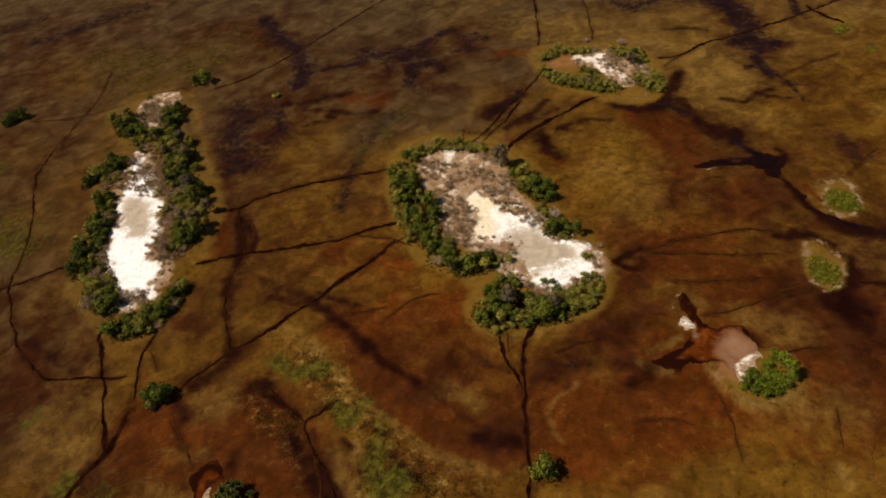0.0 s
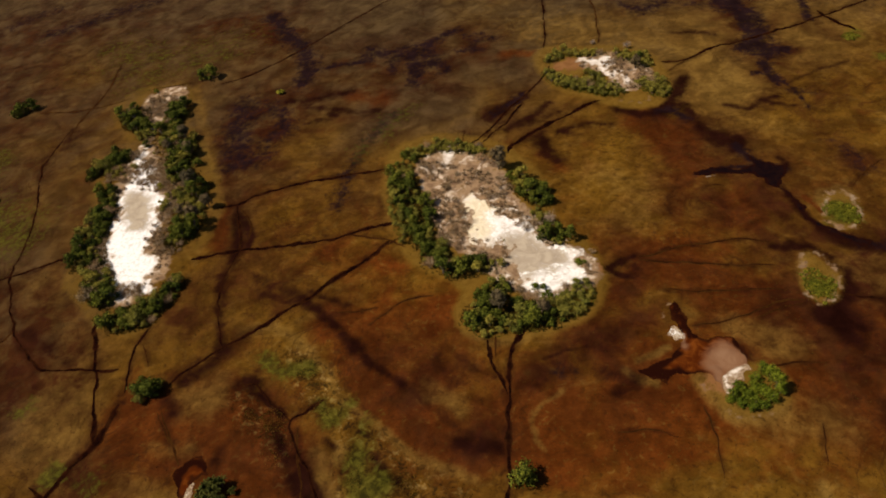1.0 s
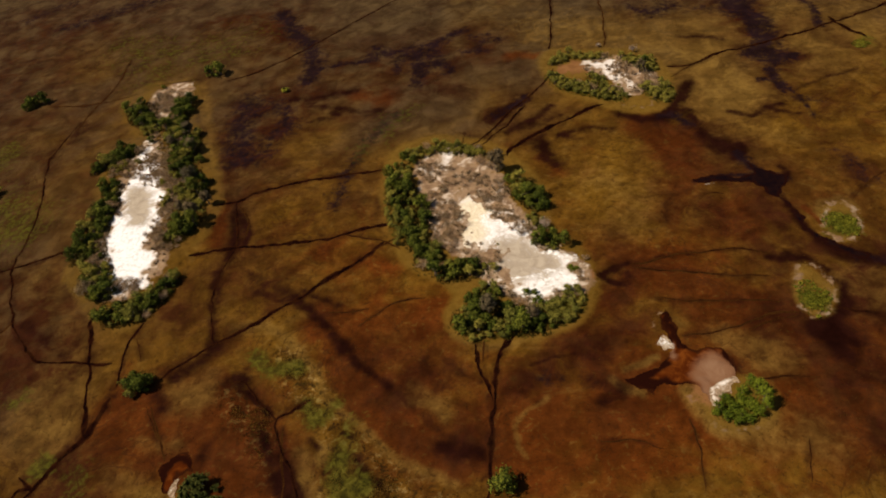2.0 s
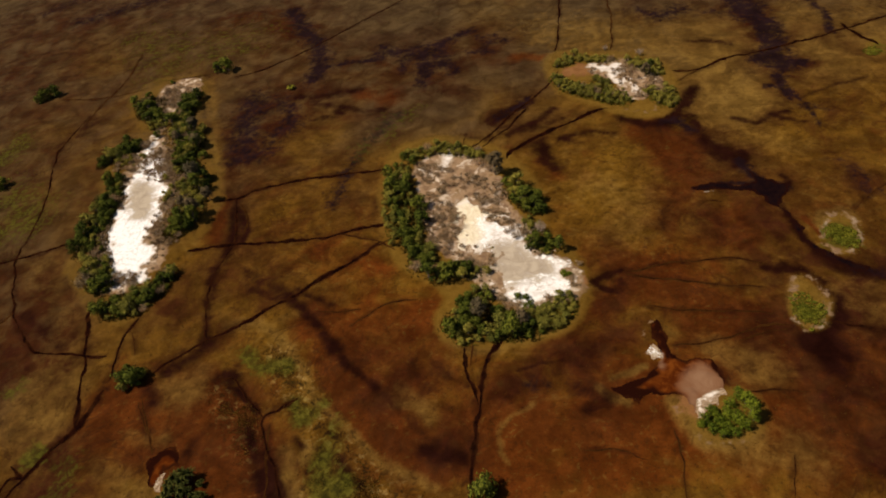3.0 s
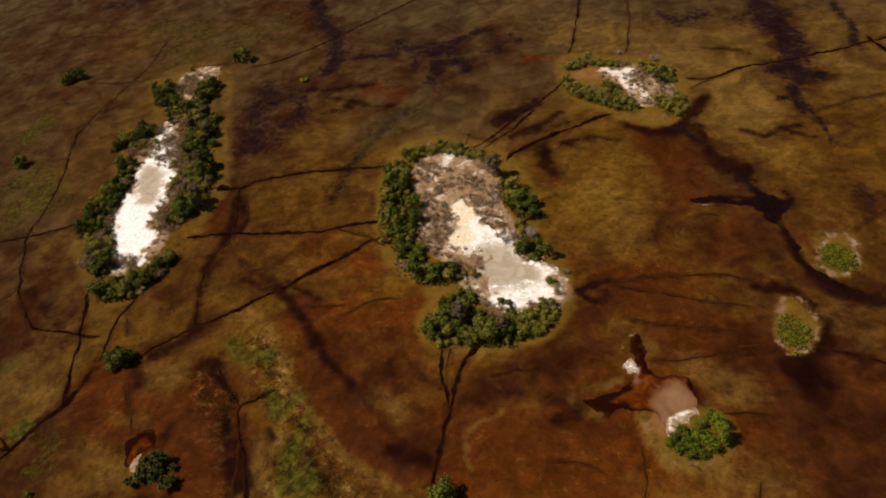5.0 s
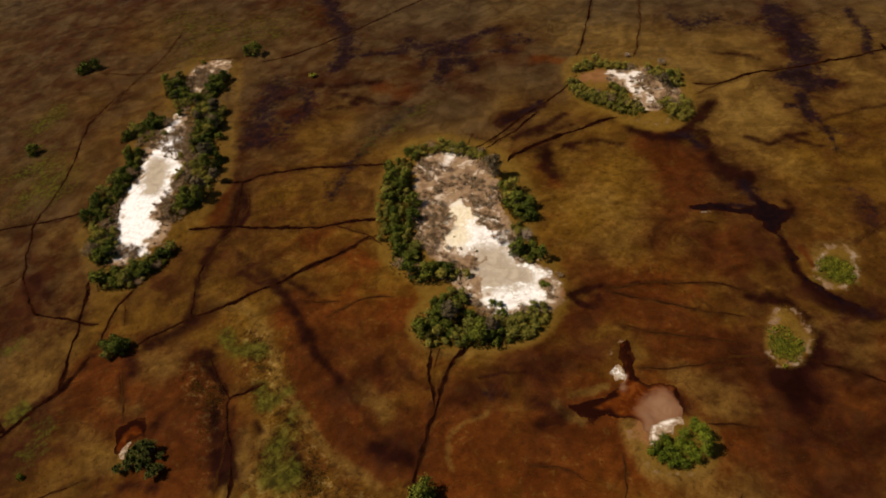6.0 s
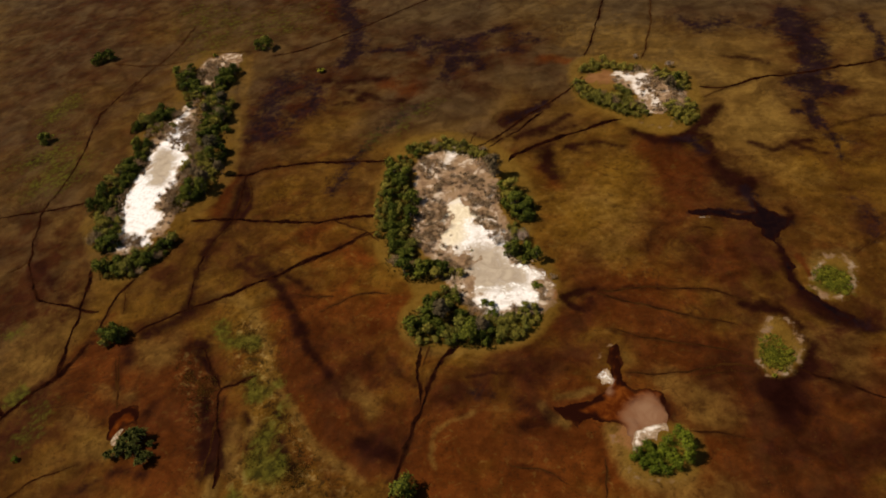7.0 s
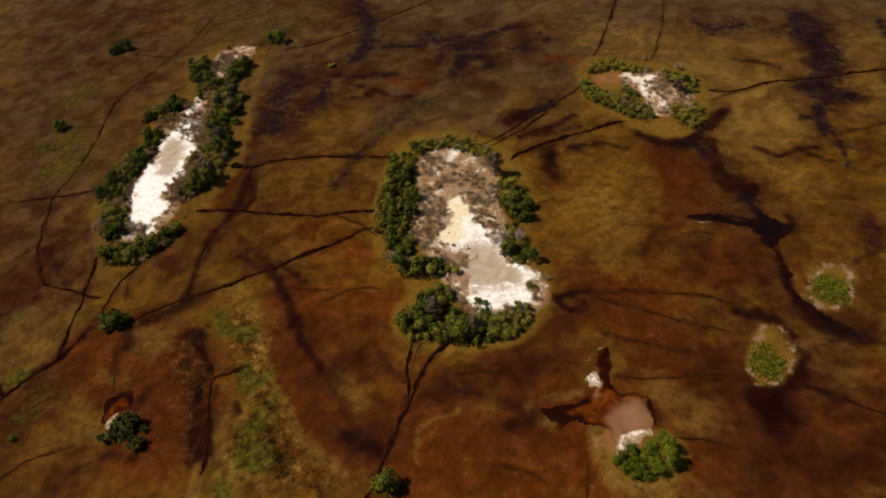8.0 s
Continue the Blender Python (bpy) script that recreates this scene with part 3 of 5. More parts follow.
stain("dark", 1.3, 0.5, (26.8, 228.6), (39.8, 231.5), (46.2, 229.3))
stain("dark", 2.51, 0.9, (79.9, 255.3), (75.8, 245.9), (69.9, 238.8), (66.4, 233.5))
stain("dark", 2.41, 0.8, (66.5, 235.3), (59, 233.3), (50.8, 240.1))
stain("wet", 1.8, 0.8, (65.4, 234.3), (71.6, 233.9), (74.1, 227.8))
stain("dark", 2.8, 0.7, (75.9, 236.5), (76.8, 224.2), (81.1, 218.9), (85.1, 212.3))
stain("rust", 5.61, 0.7, (56.8, 230.5), (64.5, 221.4), (74.1, 217.6))
stain("rust", 4.8, 0.6, (67.6, 209.8), (68.5, 197.5), (64.1, 188.9), (59.8, 180.7))
stain("dark", 2.6, 0.7, (83.6, 215.5), (88.5, 209))
stain("rust", 4.3, 0.5, (81.1, 180.4), (84.9, 170.2))
stain("peat", 3, 0.47, (88.8, 185.7), (93.6, 172.6), (95.6, 165.3))
stain("dark", 2.1, 0.35, (61.3, 189), (57.7, 175.3), (53.9, 170.2))
# far north-east
stain("wet", 3.03, 0.9, (110.1, 331.5), (111.7, 317.8), (116.2, 309.4), (118, 299.3))
stain("wet", 2.82, 1, (116.8, 299.5), (118.5, 289.9), (115.1, 276.8), (116.1, 270.3))
stain("wet", 2.31, 0.9, (109.1, 273.2), (117.8, 268.1), (124.1, 268.3))
stain("dark", 1.81, 0.6, (83.7, 293.2), (92.7, 290.7), (99, 286.7))
stain("wet", 1.4, 0.8, (113.3, 260.3), (114.9, 252.3), (114.5, 244.8))
stain("wet", 1, 0.7, (108, 253.7), (116.5, 250.3))
stain("wet", 1.2, 0.6, (116.4, 239.2), (121.7, 237.1), (127, 235))
stain("wet", 0.7, 0.7, (116.2, 248.4), (118.7, 240.9), (120.3, 230.2), (120.2, 225.2))
stain("dark", 1.2, 0.6, (91.8, 233.7), (99.2, 229.8), (105.8, 234.6), (111.9, 236))
stain("dark", 0.9, 0.6, (105.8, 234.6), (112.5, 229), (116.2, 228.8))
stain("dark", 0.906, 0.5, (119.4, 244.5), (132.5, 250.9), (146.8, 255.3))
stain("peat", 4.83, 0.27, (127.2, 263.1), (140, 265.8), (149.3, 264.9))
stain("peat", 5.01, 0.32, (124.8, 233.4), (136.6, 236), (139.1, 225.7))
stain("wet", 2.42, 0.5, (100.7, 316.8), (89, 321.2), (76.4, 320.4))
stain("wet", 3.03, 0.55, (64.1, 327.7), (76, 315.1), (84.3, 324.6))
stain("wet", 1.32, 0.95, (140.4, 326.6), (142.2, 313.2), (144.5, 305.4), (141.8, 291.6))
stain("peat", 5.74, 0.27, (142.8, 286.9), (155.3, 294.4))
stain("peat", 4.27, 0.32, (144.9, 286.9), (153.7, 245.7), (166.7, 265.2))
stain("straw", 8.78, 0.5, (130.6, 312.4), (127.8, 298))
stain("straw", 8.33, 0.5, (86.2, 254.7), (101.4, 257.4))
stain("straw", 7.92, 0.55, (82.5, 239.8), (96.8, 240.6), (107.6, 245.4))
stain("straw", 5.51, 0.4, (96, 221.5), (109.7, 214.4))
stain("straw", 6.96, 0.4, (96.8, 304.6), (105.6, 301))
# black channel and round the eastern mounds
stain("wet", 0.9, 0.9, (70.4, 193.9), (77.5, 194.9), (84.9, 195.6), (91.8, 194))
stain("dark", 1.12, 0.75, (97, 182.9), (99.7, 170.1), (102.9, 161.8), (109.7, 157.4), (116.7, 152))
stain("rust", 0.7, 1, (102.8, 177.6), (105.1, 172.6), (105.7, 167.7))
stain("peat", 2.7, 0.82, (109.7, 157.4), (116.2, 153.1), (121.2, 156.4))
stain("wet", 1.8, 0.6, (112.2, 155.2), (116.9, 153.1))
stain("wet", 1.6, 0.9, (88.5, 209), (92.9, 195.4), (100.2, 191.6))
stain("dark", 1.3, 0.9, (86.4, 155.9), (89.1, 154.8), (91.6, 156))
stain("dark", 1.2, 0.75, (92.2, 154.9), (98, 152.8), (101.2, 149.6))
stain("dark", 2, 0.9, (102.2, 143.3), (101.6, 137.3), (96.8, 131.4), (92, 128.4))
stain("peat", 3.11, 1, (90.4, 127.4), (94.1, 124.8), (94.3, 118.6))
stain("dark", 2.3, 0.95, (93.3, 127.5), (95.3, 123.6), (95.7, 118.7))
stain("peat", 2.9, 0.45, (82.9, 134.7), (85.4, 131.9), (89.3, 129.2))
stain("peat", 3.71, 0.72, (92.6, 116.8), (92, 106.9), (91.4, 97.7))
stain("peat", 3.31, 0.62, (104.1, 126.1), (113.9, 128.4))
stain("peat", 4.61, 0.72, (102.1, 117.3), (95.9, 107.1))
stain("peat", 4.61, 0.92, (104.7, 92.9), (100.8, 90.6))
stain("peat", 5.32, 0.62, (98.4, 101.1), (104.2, 104.6))
stain("peat", 2.6, 0.57, (76.4, 130.6), (82.2, 129.8))
stain("rust", 7.92, 0.6, (78.7, 116.1), (86.1, 103.4), (90.8, 94.7))
stain("straw", 4.1, 0.6, (65.4, 126.3), (73.9, 123), (74.7, 117.6))
stain("straw", 3.5, 0.5, (79.7, 123.2), (81.8, 118))
stain("straw", 5, 0.55, (109.5, 143.5), (110.5, 135.7), (105.3, 137.4))
stain("straw", 5.22, 0.5, (69, 94.6), (78, 93.8), (84.2, 92.8))
stain("straw", 5.51, 0.6, (104.4, 143.5), (109.7, 140.8), (111.5, 146.7))
stain("straw", 1.3, 0.7, (74.4, 77.1), (74.6, 72.8))
stain("straw", 1.9, 0.8, (53.8, 108.7), (55.9, 102.2), (59.3, 98), (65.3, 97), (72.3, 99.3))
# east of the middle island
stain("dark", 0.906, 1, (30.3, 153.3), (35, 152.4), (39.4, 155.8), (43.7, 156.8))
stain("dark", 1, 0.9, (34.1, 151.7), (36.8, 149.4), (39.3, 148.3))
stain("dark", 1.4, 0.7, (39.4, 154.1), (43.7, 151.8), (41.9, 148.4))
stain("peat", 4, 0.57, (35.8, 160.1), (41.3, 167.6))
stain("rust", 5.2, 0.6, (39.4, 162.6), (51.4, 155.5), (35.9, 141.6))
stain("peat", 5.7, 0.62, (34.4, 129), (42.5, 135.4), (39.3, 141.7))
stain("peat", 3.2, 0.87, (10.9, 114.3), (18.6, 118.5), (31.3, 122.9))
stain("wet", 1.9, 0.5, (12.5, 113.5), (17.3, 114.7))
stain("peat", 2.81, 0.72, (11.2, 110.7), (8.1, 109.6))
stain("peat", 4.5, 0.57, (19.9, 124.4), (29.5, 128.8))
stain("dark", 2, 0.6, (26.8, 113.3), (36.1, 110.2), (30.1, 106.4))
stain("rust", 8.22, 0.75, (15, 103.8), (30.1, 106.4), (37.6, 97))
stain("rust", 7.92, 0.65, (13, 92), (25, 86.8))
stain("straw", 0.707, 0.5, (14.7, 107.3), (9, 104.3), (6.4, 99), (6.2, 93.2), (8.7, 90.2))
stain("straw", 0.7, 0.4, (14.6, 107.6), (20.7, 110.3), (26.9, 111.2))
stain("straw", 1.5, 0.6, (-26.7, 108.6), (-17.7, 106.3), (-13.7, 102.9))
stain("straw", 1.9, 0.5, (-24.1, 112.6), (-14.5, 107.4))
stain("straw", 1.3, 0.7, (-11.9, 131.4), (-5.8, 126.4), (4.6, 126.8), (16.1, 131.4), (24.3, 134.8))
# the long rust-red hollow
stain("dark", 1.6, 0.68, (-67.3, 150.7), (-59.5, 142.6), (-52.4, 135.7), (-46.3, 128))
stain("dark", 1.1, 0.72, (-49.4, 132.4), (-40.8, 121.8), (-31.5, 114.1))
stain("dark", 2, 0.55, (-86.4, 161.7), (-75.6, 156.3), (-66.4, 151.2))
stain("dark", 1.5, 0.5, (-81.1, 153.6), (-70.8, 148.6), (-61.7, 146.3))
stain("dark", 1, 0.6, (-65.1, 153.8), (-57.3, 148.9), (-52.5, 146.5))
stain("rust", 5.71, 1, (-55.4, 139.1), (-40.2, 119.8), (-30.9, 104.6), (-18.6, 94.8), (-8.3, 91.3), (0.5, 94.4))
stain("peat", 3.31, 0.72, (-34.5, 112), (-25, 101.3), (-15.2, 94.2), (-6.8, 91.4))
stain("dark", 1.91, 0.75, (-15.1, 93.7), (-8.5, 92.5), (-3.6, 91.2))
stain("dark", 1.8, 0.45, (-13.8, 119.9), (-10.5, 118.1))
stain("dark", 1.9, 0.4, (-20.6, 120.6), (-15.6, 113))
stain("rust", 6.41, 0.5, (-19.4, 114.7), (-8.6, 111.5), (-6.4, 119.3))
stain("rust", 8.41, 0.55, (-35.9, 139.7), (-20.8, 140.1), (-24.5, 131))
stain("rust", 8.4, 0.4, (-61.3, 173), (-40.6, 159.4))
stain("straw", 1.8, 0.6, (-85.9, 138.3), (-75.6, 138.6), (-65, 131.9), (-56.5, 121.2), (-50.5, 111.2))
stain("straw", 1.3, 0.6, (-48.1, 109.4), (-40.6, 102.2), (-31.5, 93.9), (-21.9, 87.9), (-10, 83.3))
stain("dark", 2, 0.6, (-91.1, 131.5), (-93.4, 126.3), (-100.5, 119.3))
# south-western field
stain("dark", 2.1, 0.6, (-81.2, 116.9), (-77.6, 117.7), (-77.2, 114.4))
stain("dark", 1.6, 0.5, (-81.1, 117.6), (-77.3, 117.1))
stain("dark", 0.806, 0.9, (-74.7, 113), (-69.4, 109.2), (-65.1, 105.5))
stain("dark", 1.28, 0.7, (-67.3, 101.6), (-64.8, 96.2), (-62.3, 91))
stain("dark", 1.88, 0.9, (-58, 84.4), (-53.5, 79.1), (-55.2, 77.1))
stain("dark", 1.8, 0.8, (-59.8, 86), (-54.9, 80.6))
stain("dark", 1.2, 0.9, (-59.7, 92), (-55.6, 87.1), (-51.6, 80.8))
stain("dark", 2, 0.5, (-82.6, 93.2), (-82.4, 96))
stain("dark", 2, 0.6, (-105.4, 112.6), (-101.3, 108.6))
stain("rust", 11.8, 0.8, (-109.9, 102.1), (-94.5, 102.9), (-79.9, 96.1), (-70.3, 82.7))
stain("rust", 8.02, 0.7, (-84.9, 107.4), (-70.9, 96.7), (-67.6, 84.6))
stain("straw", 3.1, 0.55, (-99.9, 116.1), (-88.6, 111.3))
stain("straw", 2.3, 0.45, (-103.5, 97.5), (-92.5, 96.8))
stain("straw", 3.31, 0.5, (-109.3, 86.9), (-92.4, 81.9))
stain("straw", 2.51, 0.5, (-89.4, 77.9), (-98, 76.9))
stain("straw", 2.4, 0.4, (-88.4, 119.8), (-97.5, 126.2))
stain("straw", 8.41, 0.5, (-143.9, 113), (-137.9, 100.5), (-138.1, 117.7))
stain("green", 2.3, 0.95, (-134.4, 88.9), (-132.7, 90.9))
stain("green", 2.41, 0.7, (-154, 111.4), (-150.8, 114.9))
stain("peat", 6.41, 0.72, (-155, 126.5), (-166.9, 133.6), (-156.4, 121.6))
stain("peat", 4.33, 0.62, (-170.7, 147), (-170.6, 142.1), (-151.9, 122.1))
stain("peat", 7.13, 0.62, (-155.9, 122.6), (-142.6, 123.3))
stain("peat", 5.22, 0.72, (-126.2, 85.7), (-125.5, 78.6), (-115.2, 77.6))
stain("green", 4.62, 0.35, (-118.6, 86.2), (-118.1, 79.1))
stain("dark", 1.12, 0.5, (-90.1, 67.1), (-81.3, 74.4), (-73, 74.4))
# west
stain("peat", 8.6, 0.52, (-183.6, 158), (-169.6, 152.4), (-152.1, 136.6))
stain("dark", 2.4, 0.5, (-154.5, 136.5), (-166.6, 144.1))
stain("dark", 1.8, 0.5, (-143, 129.3), (-147.6, 131.1))
stain("straw", 7.3, 0.5, (-173.2, 170.2), (-159.6, 152.5), (-142.9, 136.8))
stain("green", 11.2, 0.5, (-215.2, 208.9), (-198.2, 200.9), (-199.8, 190.2))
stain("green", 7.52, 0.5, (-234.3, 252.1), (-234.9, 243))
stain("dark", 2.2, 0.5, (-220.4, 203.3), (-210.9, 206.9))
stain("dark", 3.01, 0.5, (-207.3, 250.4), (-198.9, 263.8))
stain("dark", 1.6, 0.65, (-102.6, 201.4), (-99.5, 188.7), (-97, 176.1), (-98.2, 168.7), (-99.8, 160.2), (-97.6, 148.1), (-93.9, 138.1), (-91.3, 131))
stain("dark", 1, 0.7, (-97.8, 191.9), (-93, 183.8), (-92.4, 177.6))
stain("dark", 3.4, 0.4, (-101.5, 195.3), (-94.1, 182.3))
stain("rust", 3.2, 0.7, (-113.1, 202.4), (-105.8, 190.4), (-106.2, 182.4))
stain("peat", 4.9, 0.47, (-111.5, 137.6), (-109.8, 147.9), (-107.9, 158.7))
stain("straw", 2.4, 0.6, (-147.7, 294.6), (-132.5, 259), (-119.8, 228.6))
# sedge meadow in the south
stain("green", 2.2, 0.95, (-76.1, 126.5), (-69.1, 121.1), (-61.6, 121))
stain("green", 2.31, 0.95, (-54.1, 108.1), (-51.6, 103.4))
stain("green", 1.9, 0.6, (-48.7, 105.5), (-46.4, 109.5))
stain("green", 2.91, 0.75, (-42.6, 91.4), (-41.6, 83.2), (-34.4, 80.6))
stain("green", 2.41, 0.5, (-40.6, 102.2), (-42.5, 96.7))
stain("dark", 0.9, 0.62, (-51.3, 97), (-48.7, 94.5))
stain("dark", 0.707, 0.62, (-43.6, 94.8))
stain("dark", 0.608, 0.62, (-42.2, 98.5), (-40.5, 97.2))
stain("dark", 0.8, 0.62, (-34.9, 88.3), (-37.2, 90.5))
stain("dark", 0.906, 0.62, (-30.5, 84.1), (-27.7, 80.8))
stain("dark", 0.7, 0.62, (-46.4, 87.5))
stain("dark", 0.7, 0.62, (-44.1, 104.8))
stain("straw", 2, 0.9, (-53.2, 92.5), (-50.6, 82.5), (-45.4, 79.7))
stain("straw", 1.5, 0.8, (-47, 94.6), (-47.6, 91.1))
stain("straw", 1.53, 1, (-53.1, 80.5), (-51.3, 73.9), (-49.3, 67.8))
stain("green", 2.26, 0.9, (-39.5, 82.6), (-35, 84.4))
stain("green", 2.26, 0.9, (-42.5, 71.7), (-39.7, 69.9))
stain("dark", 1.02, 0.62, (-35.9, 87.8), (-33.4, 84.8))
stain("dark", 0.922, 0.62, (-16.2, 78.5), (-13.4, 75.9))
stain("dark", 0.608, 0.62, (-23.1, 78.6))
stain("dark", 0.825, 0.62, (-33.4, 74.6))
# broad dark peat
stain("peat", 34.2, 0.5, (-290.5, 314.9), (-220.2, 220.9), (-181, 158.1))
stain("peat", 34.6, 0.45, (-283.6, 373.4), (-188.9, 339.8), (-134, 332.6))
stain("peat", 19.2, 0.3, (-80.4, 278.1), (-37.1, 283.6), (-5.9, 290))
stain("peat", 13.9, 0.5, (-108.1, 257.3), (-104.7, 231.8))
stain("peat", 12.4, 0.4, (-159.1, 136.4), (-142.7, 104.4), (-128.5, 80.1))
stain("peat", 14.4, 0.35, (-96.4, 91.4), (-78.1, 96.2))
stain("peat", 11, 0.2, (136.9, 270.3), (135.8, 232.6), (122.7, 207.7))
stain("peat", 14.5, 0.15, (66, 316.6), (89.5, 303.1))
stain("peat", 9.8, 0.5, (82.9, 180.4), (91.1, 167.7), (95.6, 156.1))
stain("peat", 9.3, 0.45, (65.2, 203.6), (65.7, 186.1))
stain("peat", 9.5, 0.4, (42.7, 146.2), (62.2, 142.3), (76.9, 134.5))
stain("peat", 11.7, 0.35, (97.5, 127.7), (97.9, 110.4), (96.7, 93.7))
stain("peat", 10.9, 0.4, (29.6, 124.8), (27, 109.7))
stain("peat", 10.4, 0.35, (-31.7, 122.2), (-9.2, 115.2))
stain("peat", 14, 0.35, (-60.8, 204.3), (-65.7, 188.1))
stain("peat", 11.1, 0.4, (-91.9, 170.2), (-81.1, 153.6))
stain("peat", 8.08, 0.3, (86, 138.2), (91.6, 118.2), (94.1, 104.8))
stain("peat", 10.2, 0.4, (113.1, 132.6), (116.4, 114.2))
stain("green", 3, 0.7, (155.7, 275.1))
stain("green", 2.6, 0.9, (110.9, 171.1), (113.3, 170.1))
stain("green", 2.6, 0.9, (108.6, 166.5), (113.6, 167.7))
stain("straw", 1.4, 1, (107.3, 173.8), (109.4, 178.1), (114.7, 179.6), (117.7, 175.5))
stain("clay", 0.6, 0.3, (106.7, 164.9), (109.1, 161.7), (112.9, 161.2))
stain("green", 2.2, 0.85, (93.2, 139), (96.1, 138.7))
stain("clay", 0.8, 0.3, (99.8, 146.4), (100.8, 142.3))
stain("straw", 1.3, 0.9, (93, 150.5), (90.7, 143), (90.3, 135), (92.8, 132.7))
stain("green", 2.5, 1, (158.7, 255.6))
stain("straw", 1.1, 0.8, (33, 113.6), (36.4, 109.9), (40.9, 107.9))
stain("straw", 1.0, 0.7, (37.6, 116.1), (43, 117.8), (46.6, 120.2))
stain("rust", 5, 0.7, (45.2, 116.1), (52.7, 114.7))
stain("wet", 4.04, 0.8, (110.9, 328.6), (114.3, 312.2), (118.7, 296.9))
stain("wet", 3.73, 0.85, (118.3, 292.2), (117.3, 276.6), (119, 268.8))
stain("wet", 1.8, 0.8, (114.3, 260.2), (115.2, 248.5))
stain("wet", 2.83, 0.5, (120.2, 319.1), (107, 310.7))
stain("peat", 5.51, 0.35, (122.2, 230.1), (124, 213.7))
stain("straw", 4.23, 0.6, (127.3, 284.3), (127.7, 275.5))
stain("straw", 6.53, 0.5, (93, 274.8), (105.8, 286.8))
stain("dark", 0.85, 0.35, (-31.5, 114.1), (-22.5, 105.1), (-14.5, 98.5), (-5.7, 94))
stain("peat", 6.51, 0.4, (-37.9, 117.8), (-23.8, 103.2), (-8.9, 94.6))
stain("peat", 7.26, 0.6, (116.3, 112.7), (120.8, 124.3))
stain("peat", 10.9, 0.22, (90.3, 124.6), (96.7, 112.9), (111.1, 107.2))
stain("rust", 11, 0.7, (79.5, 117.3), (86.5, 103.1), (112.8, 129.1))
stain("peat", 4.08, 0.5, (95.8, 129.1), (99.5, 119.8))
stain("dark", 3.57, 0.8, (95, 126.4), (99, 123.8))
stain("dark", 2.14, 0.7, (103.6, 157.2), (111.9, 152.6), (118.7, 151.9))
stain("straw", 11.3, 0.45, (105.6, 301), (124.8, 271.5), (138.6, 296.6))
stain("straw", 6.95, 0.4, (73.7, 285.9), (86.4, 275.5))
stain("peat", 7.32, 0.6, (-125.1, 75.1), (-116.2, 79.3), (-126.2, 85.7))
stain("peat", 7.38, 0.5, (-106, 58.3), (-91.7, 61.5))
stain("peat", 9.8, 0.45, (-175.8, 146.7), (-157.3, 126.4))
stain("rust", 6.6, 0.6, (54.6, 150.9), (67, 142.4), (74.1, 136.4))
stain("rust", 7.41, 0.5, (22.9, 128.5), (39.2, 125.2))
stain("straw", 14.6, 0.5, (24.5, 311.7), (50.3, 303.2), (75.2, 305))
stain("peat", 6.1, 0.6, (120.8, 207), (126.7, 193.5))
stain("wet", 2.4, 0.5, (123.7, 204.2), (127.3, 188.4))
# pale fringes of the mounds
stain("soil", 0.9, 0.42, (105.9, 168.9), (109.6, 177.1), (114.7, 179.6), (117.6, 175), (116.7, 167.8), (113, 161.9), (108.7, 161.2), (106.4, 164.9))
stain("soil", 0.765, 0.42, (91, 143), (93, 150.5), (97, 151.2), (100, 147.4), (100.9, 142.3), (99.3, 136.3), (95.9, 133.6), (91.4, 132.7), (89.7, 135.9))
stain("soil", 0.6, 0.25, (53.7, 107), (55.8, 100.6), (60.6, 97.3), (66.7, 97), (72.2, 98.9))
stain("soil", 0.6, 0.25, (68.8, 252.2), (62.7, 241.1), (50.9, 243.8))
stain("soil", 0.4, 0.4, (47.6, 131.1), (48.7, 135.6), (50.6, 136.7))
stain("peat", 8.26, 0.45, (-117.2, 141.4), (-102, 148.7), (-99.9, 132.8))
stain("straw", 7.07, 0.5, (-140.8, 103), (-140.6, 115), (-130.4, 93.4))
stain("straw", 3.65, 0.4, (-96.6, 109.3), (-89.1, 114.9))
stain("peat", 6.95, 0.45, (73, 170.2), (89.1, 165))
stain("peat", 6.14, 0.5, (106.4, 154.1), (120.6, 164.2))
stain("peat", 6.13, 0.4, (116.7, 179.6), (124.8, 173.5))
stain("rust", 8.63, 0.6, (41.6, 100.6), (62.9, 96.6))
stain("rust", 8.3, 0.6, (90.1, 125.3), (102.1, 111))
stain("rust", 7.34, 0.55, (76.3, 168.2), (59.8, 161.6))
stain("rust", 5.56, 0.5, (109.4, 142.6), (117.2, 140))
stain("clay", 1.3, 0.6, (29.2, 154.5), (31.7, 153.1))
stain("clay", 1.6, 0.35, (57, 106.2), (57.9, 109.6), (56.9, 111.3))
# four broad washes: grey-olive sedge with the far haze painted in
stain("drab", 70, 0.75, (-379.2, 417.4), (-178.5, 388.5), (-33.5, 355.1), (60, 350), (110, 370))
stain("drab", 45, 0.6, (-313.9, 347.5), (-225.6, 224.5), (-180.2, 155))
stain("drab", 40, 0.1, (100.6, 299.4), (143, 254.5))
stain("drab", 30, 0.5, (-118.8, 268.6), (-70.6, 292.5), (-32.1, 260.2))
stain("clay", 2.2, 0.25, (55.6, 106.5), (57.4, 104.5), (57.2, 109.1))
stain("dark", 1, 0.8, (87.3, 205.3), (92.2, 208.8), (90.6, 213.6))
stain("dark", 1.2, 0.7, (100.5, 191), (102.6, 195.2), (101.7, 198))
stain("rust", 6, 0.6, (62.9, 123.4), (68.8, 130.3), (76.6, 132.5))
stain("dark", 0.7, 0.8, (94.6, 152.3), (95.8, 150.6))
stain("dark", 2.4, 0.7, (65.3, 117.1), (67, 115.4))
